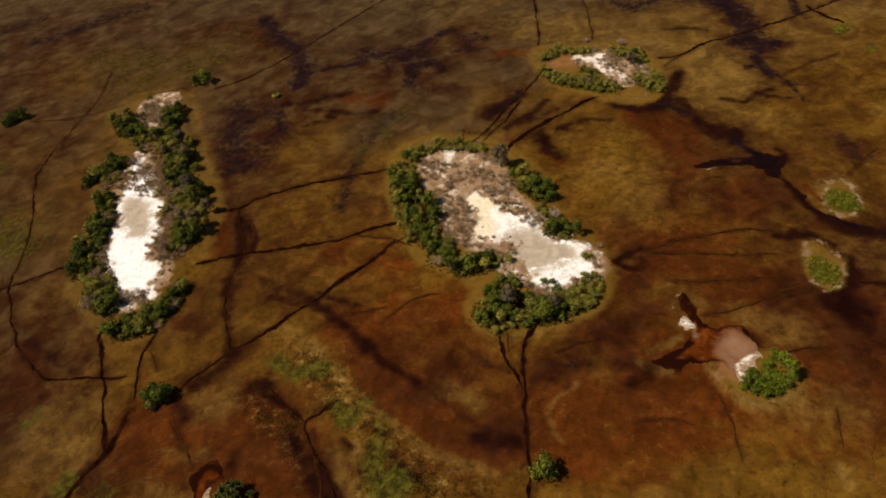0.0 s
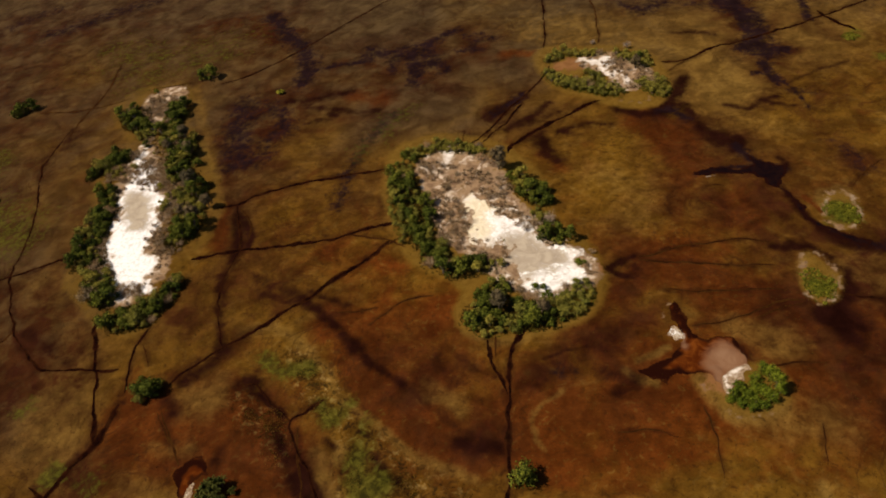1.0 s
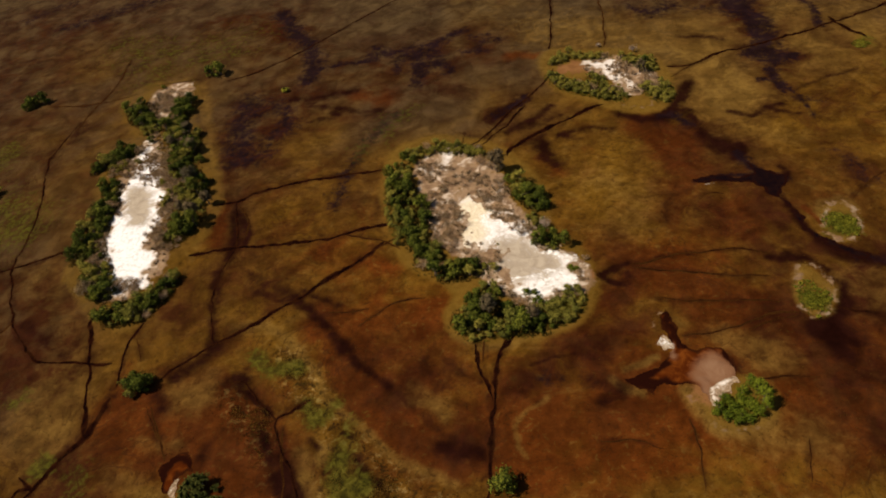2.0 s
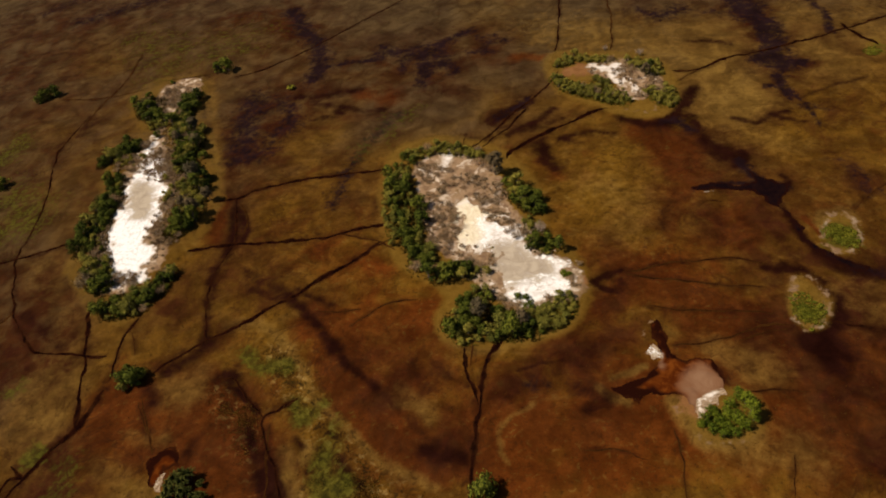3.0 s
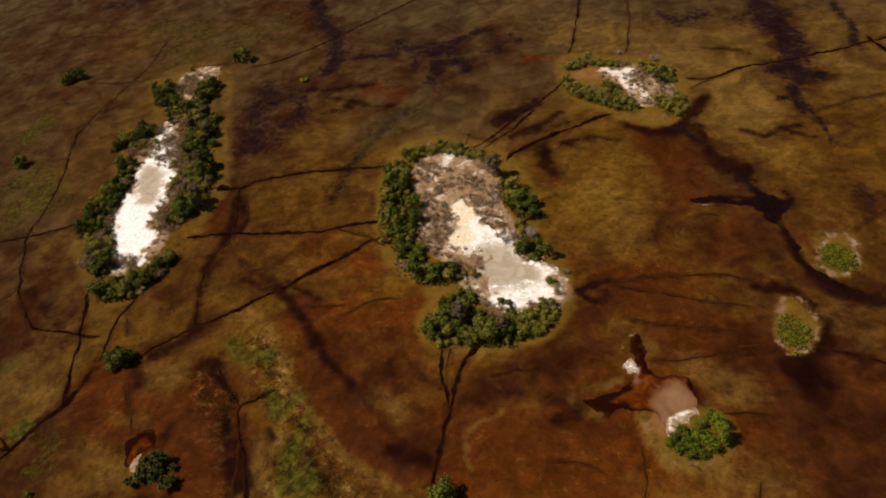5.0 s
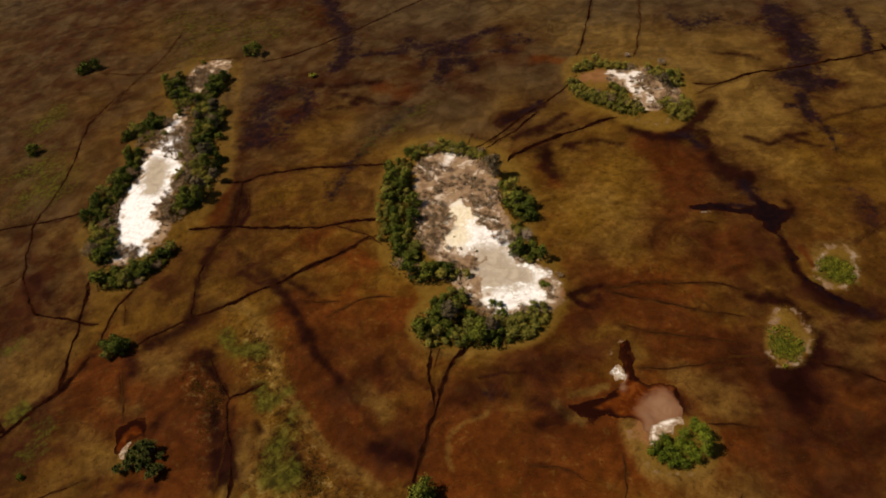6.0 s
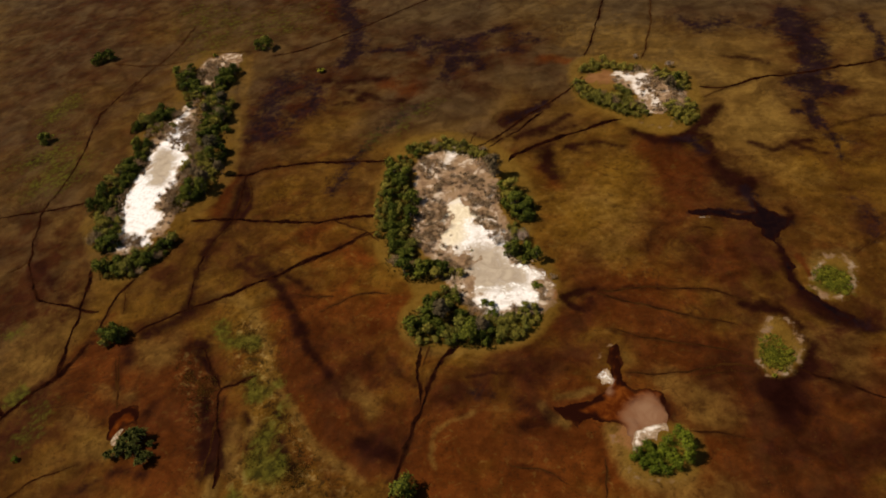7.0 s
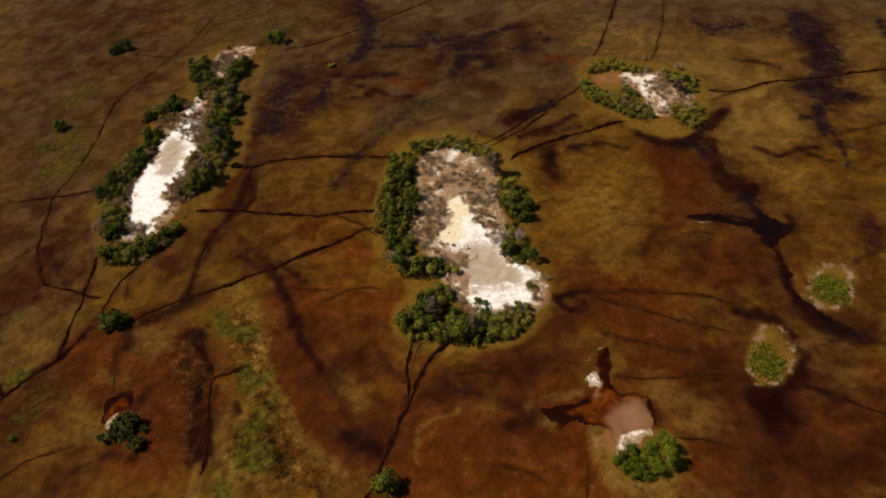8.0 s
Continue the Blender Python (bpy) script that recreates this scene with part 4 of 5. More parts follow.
stain("dark", 0.6, 0.6, (10.3, 119.7), (16.8, 121.3), (23.3, 122.2))
stain("straw", 0.6, 0.8, (5.9, 114.8), (10.7, 115.5), (14, 114.9))
stain("straw", 12, 0.5, (128.2, 279.4), (143.4, 264.1), (154.6, 288.9))
stain("straw", 9, 0.45, (82.8, 259.8), (90.9, 242.9))
stain("straw", 8, 0.4, (39.2, 199.3), (55.8, 186.3), (43.6, 173.1))

# sedge meadows
meadow((-73.5, 130.2), (-62.4, 132.6), (-46.8, 117.8), (-35.8, 102.8), (-23.6, 92.8), (-12.7, 85.3), (-5.6, 78.2), (-25.1, 71.1), (-48.1, 70.9), (-52.1, 83), (-50.8, 94.9), (-64.4, 109.3))
meadow((-87.6, 110.5), (-78.2, 121.2), (-66.9, 111.2), (-57.6, 94.6), (-53.8, 78.2), (-60.7, 74.6), (-70.2, 90.5))

# belts of trees and shrubs: x, y and half the width
belt("olive", 1, (-35.4, 221.3, 3), (-23.2, 225.6, 3), (-9, 221.7, 3), (-5.3, 218.6, 2))
belt("green", 1, (-37.7, 214.3, 4), (-36.8, 203, 4.5), (-31.5, 191.6, 5.5), (-27.9, 179.4, 5), (-27.3, 170.9, 3.5))
belt("olive", 1.1, (-40.5, 208.2, 2), (-38.3, 191.8, 2.5), (-33.2, 173.8, 2))
belt("green", 0.9, (-22.8, 168.1, 3.5), (-22.3, 161.4, 4.5))
belt("green", 0.9, (-16.7, 157, 4), (-8.2, 157.9, 4))
belt("olive", 1, (-6.7, 156.4, 2), (-1.6, 157.9, 2))
belt("green", 0.85, (-9.2, 136.2, 4.5), (-1.3, 137.4, 6), (7.6, 135.3, 5), (15.4, 134.8, 4.5))
belt("green", 0.9, (-4.5, 141.9, 4.5), (-0.2, 148.1, 3))
belt("olive", 0.9, (17, 136.5, 4.5), (22.9, 139.8, 4.5), (25.4, 144.3, 3))
belt("olive", 1, (-7.5, 130.2, 1.5), (2.8, 131.6, 2), (11.3, 131.7, 2))
belt("green", 0.9, (8, 199.2, 4), (12.5, 192.8, 4.5), (16.4, 186.2, 3))
belt("olive", 1.1, (13.1, 181.1, 2.5), (17.2, 176.8, 2))
belt("green", 0.9, (16.5, 169.5, 3), (20.7, 167.8, 3.5))
belt("grey", 1.25, (-27.7, 213.7, 4), (-17, 204.3, 7), (-5.9, 201.5, 7), (0.7, 194.9, 5))
belt("grey", 1.19, (-21.7, 194.3, 5), (-18.1, 183.5, 7), (-18.3, 174.9, 6), (-10.4, 167.9, 3))
belt("grey", 1.25, (0.1, 186.7, 3), (5.7, 181.9, 3.5), (10.1, 175, 2.5))
belt("grey", 1.25, (-6, 163.6, 4), (1, 160.9, 3))
belt("grey", 1.25, (-2.9, 144.2, 4), (2.4, 145.3, 3), (7.9, 143.1, 3), (11.7, 139.1, 3))
belt("grey", 1.4, (-27.9, 196.1, 3), (-24.6, 185.2, 3))
belt("bush", 1.2, (11.9, 145.4, 2), (14.6, 141.3, 2.5))
belt("bush", 1, (26.1, 155.4, 1))
belt("green", 0.85, (-174.8, 234.5, 4), (-169.2, 240.8, 5), (-162.3, 242.8, 3))
belt("green", 1, (-177.1, 230.5, 2))
belt("green", 0.9, (-164.7, 218.7, 3), (-159.9, 205.4, 4), (-161.1, 194.9, 5), (-160.4, 184.8, 4), (-158.2, 175.2, 4.5))
belt("green", 0.9, (-152, 167.5, 3), (-143.8, 158.7, 4), (-139.6, 155.3, 3))
belt("green", 0.85, (-133, 146.4, 5), (-125.7, 147.7, 5.5), (-119.2, 154.3, 4), (-116.4, 163.5, 2))
belt("green", 0.85, (-150.1, 279.4, 4), (-150.2, 264.1, 4.5), (-146.7, 252.4, 5), (-139.1, 244.4, 5), (-135.8, 231.8, 4.5), (-135.2, 223.9, 4))
belt("green", 0.9, (-177.3, 278.8, 4.5), (-170.3, 268.3, 4.5), (-161.4, 262.3, 3))
belt("olive", 0.9, (-163.5, 257, 2), (-157.9, 257.9, 2))
belt("green", 0.9, (-122, 191.1, 5), (-123.8, 183.7, 3))
belt("olive", 1, (-119.5, 200.1, 3), (-117.9, 193.3, 3))
belt("grey", 1.25, (-168.6, 280.4, 4.5), (-161.9, 273.8, 4), (-165.4, 287.6, 3))
belt("grey", 1.25, (-155.9, 253.2, 3.5), (-145.9, 242.4, 4.5), (-147.5, 237.5, 3))
belt("grey", 1.25, (-139.4, 219.1, 3.5), (-128.4, 216.6, 6), (-128.2, 205.7, 5), (-131.2, 200.6, 3))
belt("grey", 1.25, (-130.9, 191.4, 4), (-128.5, 180.7, 4), (-122.9, 179, 3))
belt("grey", 1.33, (-164, 224.5, 4), (-162.2, 232.4, 4), (-165, 230.5, 3))
belt("grey", 1.33, (-153.9, 181.4, 3.5), (-149.7, 173.5, 3), (-156.6, 191.3, 2))
belt("grey", 1.4, (-138, 158.6, 3), (-132.3, 160.8, 2.5))
belt("grey", 1.81, (-145.8, 221.4, 6), (-146.1, 231.3, 4))
belt("olive", 1, (26.9, 281.1, 3), (30.6, 284, 3))
belt("olive", 0.95, (25, 270.9, 2.5), (28.9, 263.9, 3), (35.2, 259.8, 4), (42.8, 256.1, 4.5), (48.8, 252.6, 4.5), (52.4, 249.1, 2.5))
belt("olive", 1, (41.7, 267.7, 2), (45.6, 260, 3))
belt("olive", 0.95, (58.2, 278.1, 3), (64.4, 274.2, 4), (67.2, 269, 3))
belt("olive", 0.95, (64.4, 253.9, 4), (68.8, 247.5, 4), (70.4, 255.3, 3))
belt("olive", 1.1, (31.8, 287.6, 2), (41.6, 283, 2), (50, 281.9, 2))
belt("grey", 1.19, (52, 273.5, 3), (59.4, 268.2, 6), (63.5, 261.8, 5), (59, 255.6, 4))
belt("tuft", 0.75, (108.6, 170.5, 3), (111.7, 168.5, 4), (112.8, 165.6, 3))
belt("tuft", 0.8, (92, 136.9, 2.5), (96.4, 138.9, 3))
belt("tuft", 1.6, (92.9, 143.4, 3), (94, 134.3, 3))
belt("tuft", 1, (152.5, 272.1, 3))
belt("green", 0.9, (-159.8, 209.1, 3), (-158.7, 197.2, 3), (-156.3, 183.6, 3), (-149.3, 171.7, 3), (-141.5, 161.3, 2.5))
belt("bush", 1.2, (60.2, 102.1, 2.2), (64.4, 102.1, 4), (68.6, 103.7, 3.5))
belt("olive", 0.9, (-134.1, 204.2, 3), (-127.5, 205.7, 4.5), (-120.4, 201.1, 4))
belt("green", 0.9, (-120.5, 193.4, 4.5), (-121.5, 185.9, 4.5), (-124, 181.5, 3))
belt("grey", 1, (-122.9, 209.7, 3), (-122.8, 201.9, 3), (-127.6, 195.3, 3))
belt("green", 0.9, (-123, 216.3, 2.5), (-121.1, 205.4, 3))
belt("grey", 1.1, (-154.8, 231.9, 3), (-156.7, 224, 3))
belt("green", 0.85, (-137.1, 248.6, 3.5), (-135.9, 237.5, 4.5), (-138.1, 232, 4))
belt("green", 0.85, (-135, 221.5, 4), (-128.2, 222.7, 3.5))
belt("olive", 0.85, (-133.6, 213.9, 3.5), (-124.8, 209.8, 4.5), (-126.2, 203.8, 4))
belt("green", 0.9, (-169.2, 280.4, 3), (-168, 269.5, 4))
belt("tall", 0.9, (-154.9, 257.6, 2), (-144.4, 241.5, 2.5))
belt("grey", 0.9, (-148.9, 237.6, 3), (-139.7, 223, 3), (-141, 217.3, 2.5))
belt("green", 0.9, (-120.3, 216.2, 2), (-120.8, 209.6, 2.5))
belt("olive", 0.9, (-167.5, 229.9, 3), (-162.8, 233.6, 3))
belt("grey", 0.9, (-165.4, 287.6, 4), (-158.8, 288.4, 4), (-157, 276.7, 3))
belt("grey", 1, (-153.4, 237.9, 3), (-145.7, 225.3, 3.5), (-150.6, 221.7, 3))
belt("grey", 1, (-134.4, 206, 2), (-133, 198.2, 2))
belt("grey", 1, (-148.5, 175, 2), (-144.2, 165.9, 2))
belt("grey", 0.9, (-131.5, 189.5, 3), (-129.5, 180.7, 3), (-124.6, 177.5, 3))
belt("olive", 1, (-128.9, 184.8, 2.5))
belt("grey", 0.9, (-138.6, 159.2, 2.5), (-131.7, 159.7, 3), (-130.1, 163.6, 2))

# lone trees and bushes
lone("green", 4.4, (3, 82.9))
lone("high", 2.2, (3.4, 82.1))
lone("palm", 2, (-84, 78.7))
lone("palm", 2.4, (-82.6, 84.5))
lone("palm", 2, (-74.3, 79.1))
lone("bush", 2.2, (59.7, 102.7))
lone("bush", 2, (62, 105.6))
lone("bush", 2.5, (63.1, 101.9))
lone("bush", 2.4, (65.5, 104.6))
lone("bush", 2.1, (64.8, 100.4))
lone("bush", 2.1, (66.9, 107.6))
lone("bush", 2.6, (67.6, 102.5))
lone("bush", 2, (66.5, 99.2))
lone("bush", 1.9, (63.8, 98.6))
lone("bush", 2, (61.1, 100.4))
lone("bush", 2.2, (69.5, 101.1))
lone("bush", 1.5, (58.6, 101.3))
lone("bush", 1.6, (62.7, 104))
lone("bush", 1.5, (64.4, 102.6))
lone("crest", 2.1, (69.2, 109.8))
lone("crest", 2.5, (70.8, 107.9))
lone("crest", 2.8, (71.4, 104.7))
lone("crest", 2, (71.9, 102.9))
lone("high", 2.6, (-139.9, 251.5))
lone("high", 2.8, (-133.2, 238.2))
lone("high", 3.2, (-121.9, 209))
lone("high", 2.8, (-116.1, 189.6))
lone("high", 2.4, (-148.4, 274.4))
lone("high", 2.4, (23.8, 167))
lone("high", 2, (65.3, 272.4))
lone("high", 2.2, (-110.7, 115.6))
lone("palm", 3.4, (-82.3, 82.5))
lone("palm", 3.1, (-79.8, 84))
lone("palm", 2.8, (-83.1, 79.7))
lone("palm", 2, (-86.5, 77.1))
lone("palm", 2.6, (-75.3, 77.4))
lone("palm", 2.6, (-78.9, 79.1))
lone("palm", 1.4, (-75.9, 82.6))
lone("bush", 1.2, (-85.3, 81.2))
lone("green", 3.8, (-110, 116.5))
lone("green", 3.4, (-114.5, 116.4))
lone("olive", 2.4, (-113.5, 113))
lone("green", 2.6, (-108.6, 118.7))
lone("green", 2.4, (-114.2, 119.9))
lone("green", 4.6, (-140.1, 303.6))
lone("green", 4, (-145, 303.2))
lone("green", 4.6, (-240.4, 292.7))
lone("green", 4.2, (-235.8, 294.4))
lone("green", 3.4, (-242.1, 289.7))
lone("green", 4.5, (-221.8, 219.9))
lone("tuft", 2.5, (-100.7, 281.4))
lone("bare", 1.9, (61.7, 284.6))
lone("bare", 1.4, (47.3, 291.8))
lone("bare", 2.6, (17.8, 175.9))
lone("bare", 2.4, (11.9, 136.4))
lone("bush", 1.5, (-116.7, 71))
lone("bush", 1.6, (-168.1, 295.2))
lone("tall", 4.2, (1.1, 207.7))
lone("tall", 3.4, (-1.4, 139.1))
lone("tall", 2.6, (12.2, 135.9))
lone("tall", 4, (-125.2, 215.2))
lone("tall", 3.6, (-117.8, 193.7))
lone("tall", 3.2, (-138.9, 251.3))
lone("tall", 3.4, (-133.4, 239.3))
lone("tall", 2.6, (62.3, 266.6))
lone("tall", 2.6, (-145.2, 244.5))
lone("green", 2.6, (-36.4, 221.3))
lone("green", 2.2, (-32.2, 217.5))
lone("grey", 2.6, (-5.7, 213.8))
lone("grey", 2.2, (-2, 210.8))
lone("olive", 2.6, (-122, 212.6))
lone("tall", 2.8, (-114.8, 202.3))
lone("green", 3, (-127.9, 231.3))
lone("olive", 2.6, (-128.8, 210))
lone("green", 2.8, (-117.2, 190.9))
lone("olive", 2.2, (-139.9, 217.3))
lone("green", 2.4, (-141.5, 232.2))
lone("tall", 2.6, (-125, 198.6))
lone("green", 2.2, (-157.1, 249.3))
lone("olive", 2.2, (-157.8, 233.3))


# ---- ground ----
def height(x, y):
    """The lie of the land: flat marsh, islands a little higher."""
    z = 0.10 * ripple(x, y, 14, 3) + 0.25 * ripple(x, y, 60, 4)
    for name, line in RIMS:
        lo, hi = line.min(0) - 8, line.max(0) + 8
        near = (x > lo[0]) & (x < hi[0]) & (y > lo[1]) & (y < hi[1])
        if near.any():
            z[near] += 0.55 * step(-5, 7, inside_depth(line, x[near], y[near]))
    return z


def axis(bands, far):
    out = []
    for a, b, gap in bands:
        out += list(np.linspace(a, b, int((b - a) / gap), endpoint=False))
    out.append(bands[-1][1])
    s, left, right = 4.0, out[0], out[-1]
    before, after = [], []
    while right < far:
        left, right = left - s, right + s
        before.append(left), after.append(right)
        s *= 1.6
    return np.array(before[::-1] + out + after)


gx = axis([(-420, -200, 1.5), (-200, 140, 0.85), (140, 240, 1.5)], 6000)
gy = axis([(45, 250, 0.85), (250, 330, 1.1), (330, 480, 1.8)], 6000)
GX, GY = np.meshgrid(gx, gy)
warp_x = GX + 2.2 * ripple(GX, GY, 12, 11, 3) + 0.9 * ripple(GX, GY, 3.5, 12)
warp_y = GY + 2.2 * ripple(GX, GY, 12, 13, 3) + 0.9 * ripple(GX, GY, 3.5, 14)
MASKS = {k: np.zeros(GX.shape) for k in ("dark", "wet", "rust", "green", "straw", "crust", "clay", "meadow", "drab", "peat", "rim", "soil")}


def window(x0, y0, x1, y1):
    i0, i1 = np.searchsorted(gx, (x0, x1))
    j0, j1 = np.searchsorted(gy, (y0, y1))
    return slice(j0, j1), slice(i0, i1)


def from_line(pts, x, y):
    """Metres from a line of points."""
    best = np.full(x.shape, 1e9)
    if len(pts) == 1:
        return np.hypot(x - pts[0][0], y - pts[0][1])
    for (ax, ay), (bx, by) in zip(pts[:-1], pts[1:]):
        dx, dy = bx - ax, by - ay
        t = np.clip(((x - ax) * dx + (y - ay) * dy) / (dx * dx + dy * dy + 1e-9), 0, 1)
        best = np.minimum(best, (x - ax - t * dx) ** 2 + (y - ay - t * dy) ** 2)
    return np.sqrt(best)


def stained(kind, radius, strength, pts, wx, wy):
    away = from_line(pts, wx, wy) / radius
    return np.minimum(1, 1.12 * strength) * np.exp(-0.42 * away ** 2)


for kind, radius, strength, pts in STAINS:
    if kind in MASKS:
        w = window(*(pts.min(0) - 5 * radius - 6), *(pts.max(0) + 5 * radius + 6))
        m, sway = MASKS[kind][w], min(1.0, 0.25 + radius / 4)
        sx, sy = GX[w] + sway * (warp_x - GX)[w], GY[w] + sway * (warp_y - GY)[w]
        m[:] = 1 - (1 - m) * (1 - stained(kind, radius, strength, pts, sx, sy))
        if kind in ("dark", "wet"):
            seep = MASKS["peat"][w]
            seep[:] = 1 - (1 - seep) * (1 - stained(kind, 2.2 * radius + 1.5, 0.42 * strength, pts, sx, sy))
for width, line in TRAILS:
    w = window(*(line.min(0) - 8), *(line.max(0) + 8))
    m = MASKS["dark"][w]
    np.maximum(m, 0.42 * (1 - step(0.3 * width, 2.0 * width + 0.8, from_line(line[::4], warp_x[w] * 0.3 + GX[w] * 0.7, warp_y[w] * 0.3 + GY[w] * 0.7))), out=m)
for name, line in RIMS:
    w = window(*(line.min(0) - 14), *(line.max(0) + 14))
    d = inside_depth(line, 0.5 * (warp_x + GX)[w], 0.5 * (warp_y + GY)[w])
    MASKS["rim"][w] = np.maximum(MASKS["rim"][w], (0.55 if name == "west" else 0.9) * step(-2.2 if name.startswith("pod") else -3.0, 2.0, d))
    keep = 1 - step(-2.0, 2.0, d)
    MASKS["dark"][w] *= keep
    MASKS["wet"][w] *= keep
    MASKS["peat"][w] *= keep
    MASKS["rust"][w] *= keep
for line in SOILS:
    w = window(*(line.min(0) - 8), *(line.max(0) + 8))
    MASKS["soil"][w] = np.maximum(MASKS["soil"][w], step(-2.5, 2.0, inside_depth(line, warp_x[w], warp_y[w])))

for line in MEADOWS:
    w = window(*line.min(0), *line.max(0))
    MASKS["meadow"][w] = np.maximum(MASKS["meadow"][w], 0.85 * step(0.5, 8, inside_depth(line, warp_x[w], warp_y[w])))

verts = np.stack([GX.ravel(), GY.ravel(), height(GX.ravel(), GY.ravel())], 1)
nx, ny = len(gx), len(gy)
corner = (np.arange(ny - 1)[:, None] * nx + np.arange(nx - 1)[None, :]).ravel()
me = bpy.data.meshes.new("ground")
me.vertices.add(len(verts))
me.vertices.foreach_set("co", verts.ravel())
quads = np.stack([corner, corner + 1, corner + nx + 1, corner + nx], 1)
me.loops.add(quads.size)
me.loops.foreach_set("vertex_index", quads.ravel())
me.polygons.add(len(quads))
me.polygons.foreach_set("loop_start", np.arange(0, quads.size, 4))
me.update(calc_edges=True)
me.polygons.foreach_set("use_smooth", np.ones(len(quads), bool))
me.materials.append(MARSH)
for k, m in MASKS.items():
    me.attributes.new(k, "FLOAT", "POINT").data.foreach_set("value", m.ravel().astype(np.float32))
tagged(new("ground", me), "olive and rust-brown flooded marsh with peat stains", "ground", kind="structure")


# ---- sheets laid on the ground: salt pans, pools ----
def sheet(name, line, gap, lift, material, label, category, rough, masks=(), brim=1.6, glare=1.0):
    lo, hi = line.min(0) - 3, line.max(0) + 3
    xs, ys = np.arange(lo[0], hi[0], gap), np.arange(lo[1], hi[1], gap)
    X, Y = np.meshgrid(xs, ys)

    def depth(x, y):
        return inside_depth(line, x + rough * ripple(x, y, 5, 21, 3), y + rough * ripple(x, y, 5, 22, 3)) + 0.4 * rough * ripple(x, y, 1.6, 23, 2) + 0.5 * rough * ripple(x, y, 3.2, 24)

    D = depth(X, Y)
    keep = (D[:-1, :-1] > -gap) & (D[1:, :-1] > -gap) & (D[:-1, 1:] > -gap) & (D[1:, 1:] > -gap)
    keep &= np.maximum.reduce([D[:-1, :-1], D[1:, :-1], D[:-1, 1:], D[1:, 1:]]) > 0
    slope_y, slope_x = np.gradient(D, gap)
    size = slope_x ** 2 + slope_y ** 2 + 1e-6
    out = D < 0
    move = np.where(out, np.clip(-D / size, 0, gap), 0)
    X2, Y2 = X + move * slope_x, Y + move * slope_y
    Z = height(X2.ravel(), Y2.ravel()).reshape(X.shape) + lift * (0.35 + 0.65 * step(0, 1.5, D))
    number = np.full(X.shape, -1)
    j, i = np.nonzero(keep)
    used = np.zeros(X.shape, bool)
    for dj, di in ((0, 0), (0, 1), (1, 1), (1, 0)):
        used[j + dj, i + di] = True
    number[used] = np.arange(used.sum())
    faces = np.stack([number[j, i], number[j, i + 1], number[j + 1, i + 1], number[j + 1, i]], 1)
    me = mesh_of(name, np.stack([X2[used], Y2[used], Z[used]], 1), faces, material, True)
    wx, wy = X2 + 2.6 * ripple(X2, Y2, 6, 31, 4), Y2 + 2.6 * ripple(X2, Y2, 6, 32, 4)
    for m in masks:
        v = np.zeros(X.shape)
        for kind_of, radius, strength, pts in STAINS:
            if kind_of == m:
                v = np.maximum(v, stained(kind_of, radius, strength, pts, wx, wy))
        me.attributes.new(m, "FLOAT", "POINT").data.foreach_set("value", v[used].astype(np.float32))
    me.attributes.new("edge", "FLOAT", "POINT").data.foreach_set("value", (1 - step(0.0, brim, D))[used].astype(np.float32))
    me.attributes.new("white", "FLOAT", "POINT").data.foreach_set("value", (glare * step(0.8, 4.5, D))[used].astype(np.float32))
    return tagged(new(name, me), label, category, kind="structure")


PAN_LABELS = {"main": "white salt pan with grey-beige mud at its middle", "west": "glaring white salt pan among dark trees",
              "north": "pale salt pan among grey shrubs", "patch": "small patch of bare white salty soil", "east": "white salt crust beside green bushes", "spot": "small spot of white salt crust"}
for name, line in PANS:
    sheet("salt_pan", line, 0.4, 0.09, SALT, PAN_LABELS[name], "salt pan", 5.0 if name in ("main", "west", "north") else 2.2, ("mud", "cream", "crust"), 2.4, {"west": 1.0, "main": 0.65, "patch": 0.4, "north": 0.3, "spot": 0.15}.get(name, 0.6))
POOL_KINDS = {"peat": (PEAT, "rust-red drying peat pool edged with pale mud"), "black": (DEEP, "black peaty water in a marsh channel")}
for name, line in POOLS:
    sheet("pool", line, 0.4, 0.06, POOL_KINDS[name][0], POOL_KINDS[name][1], "pool", 1.6, ("murk", "crust", "pink"), 1.5)


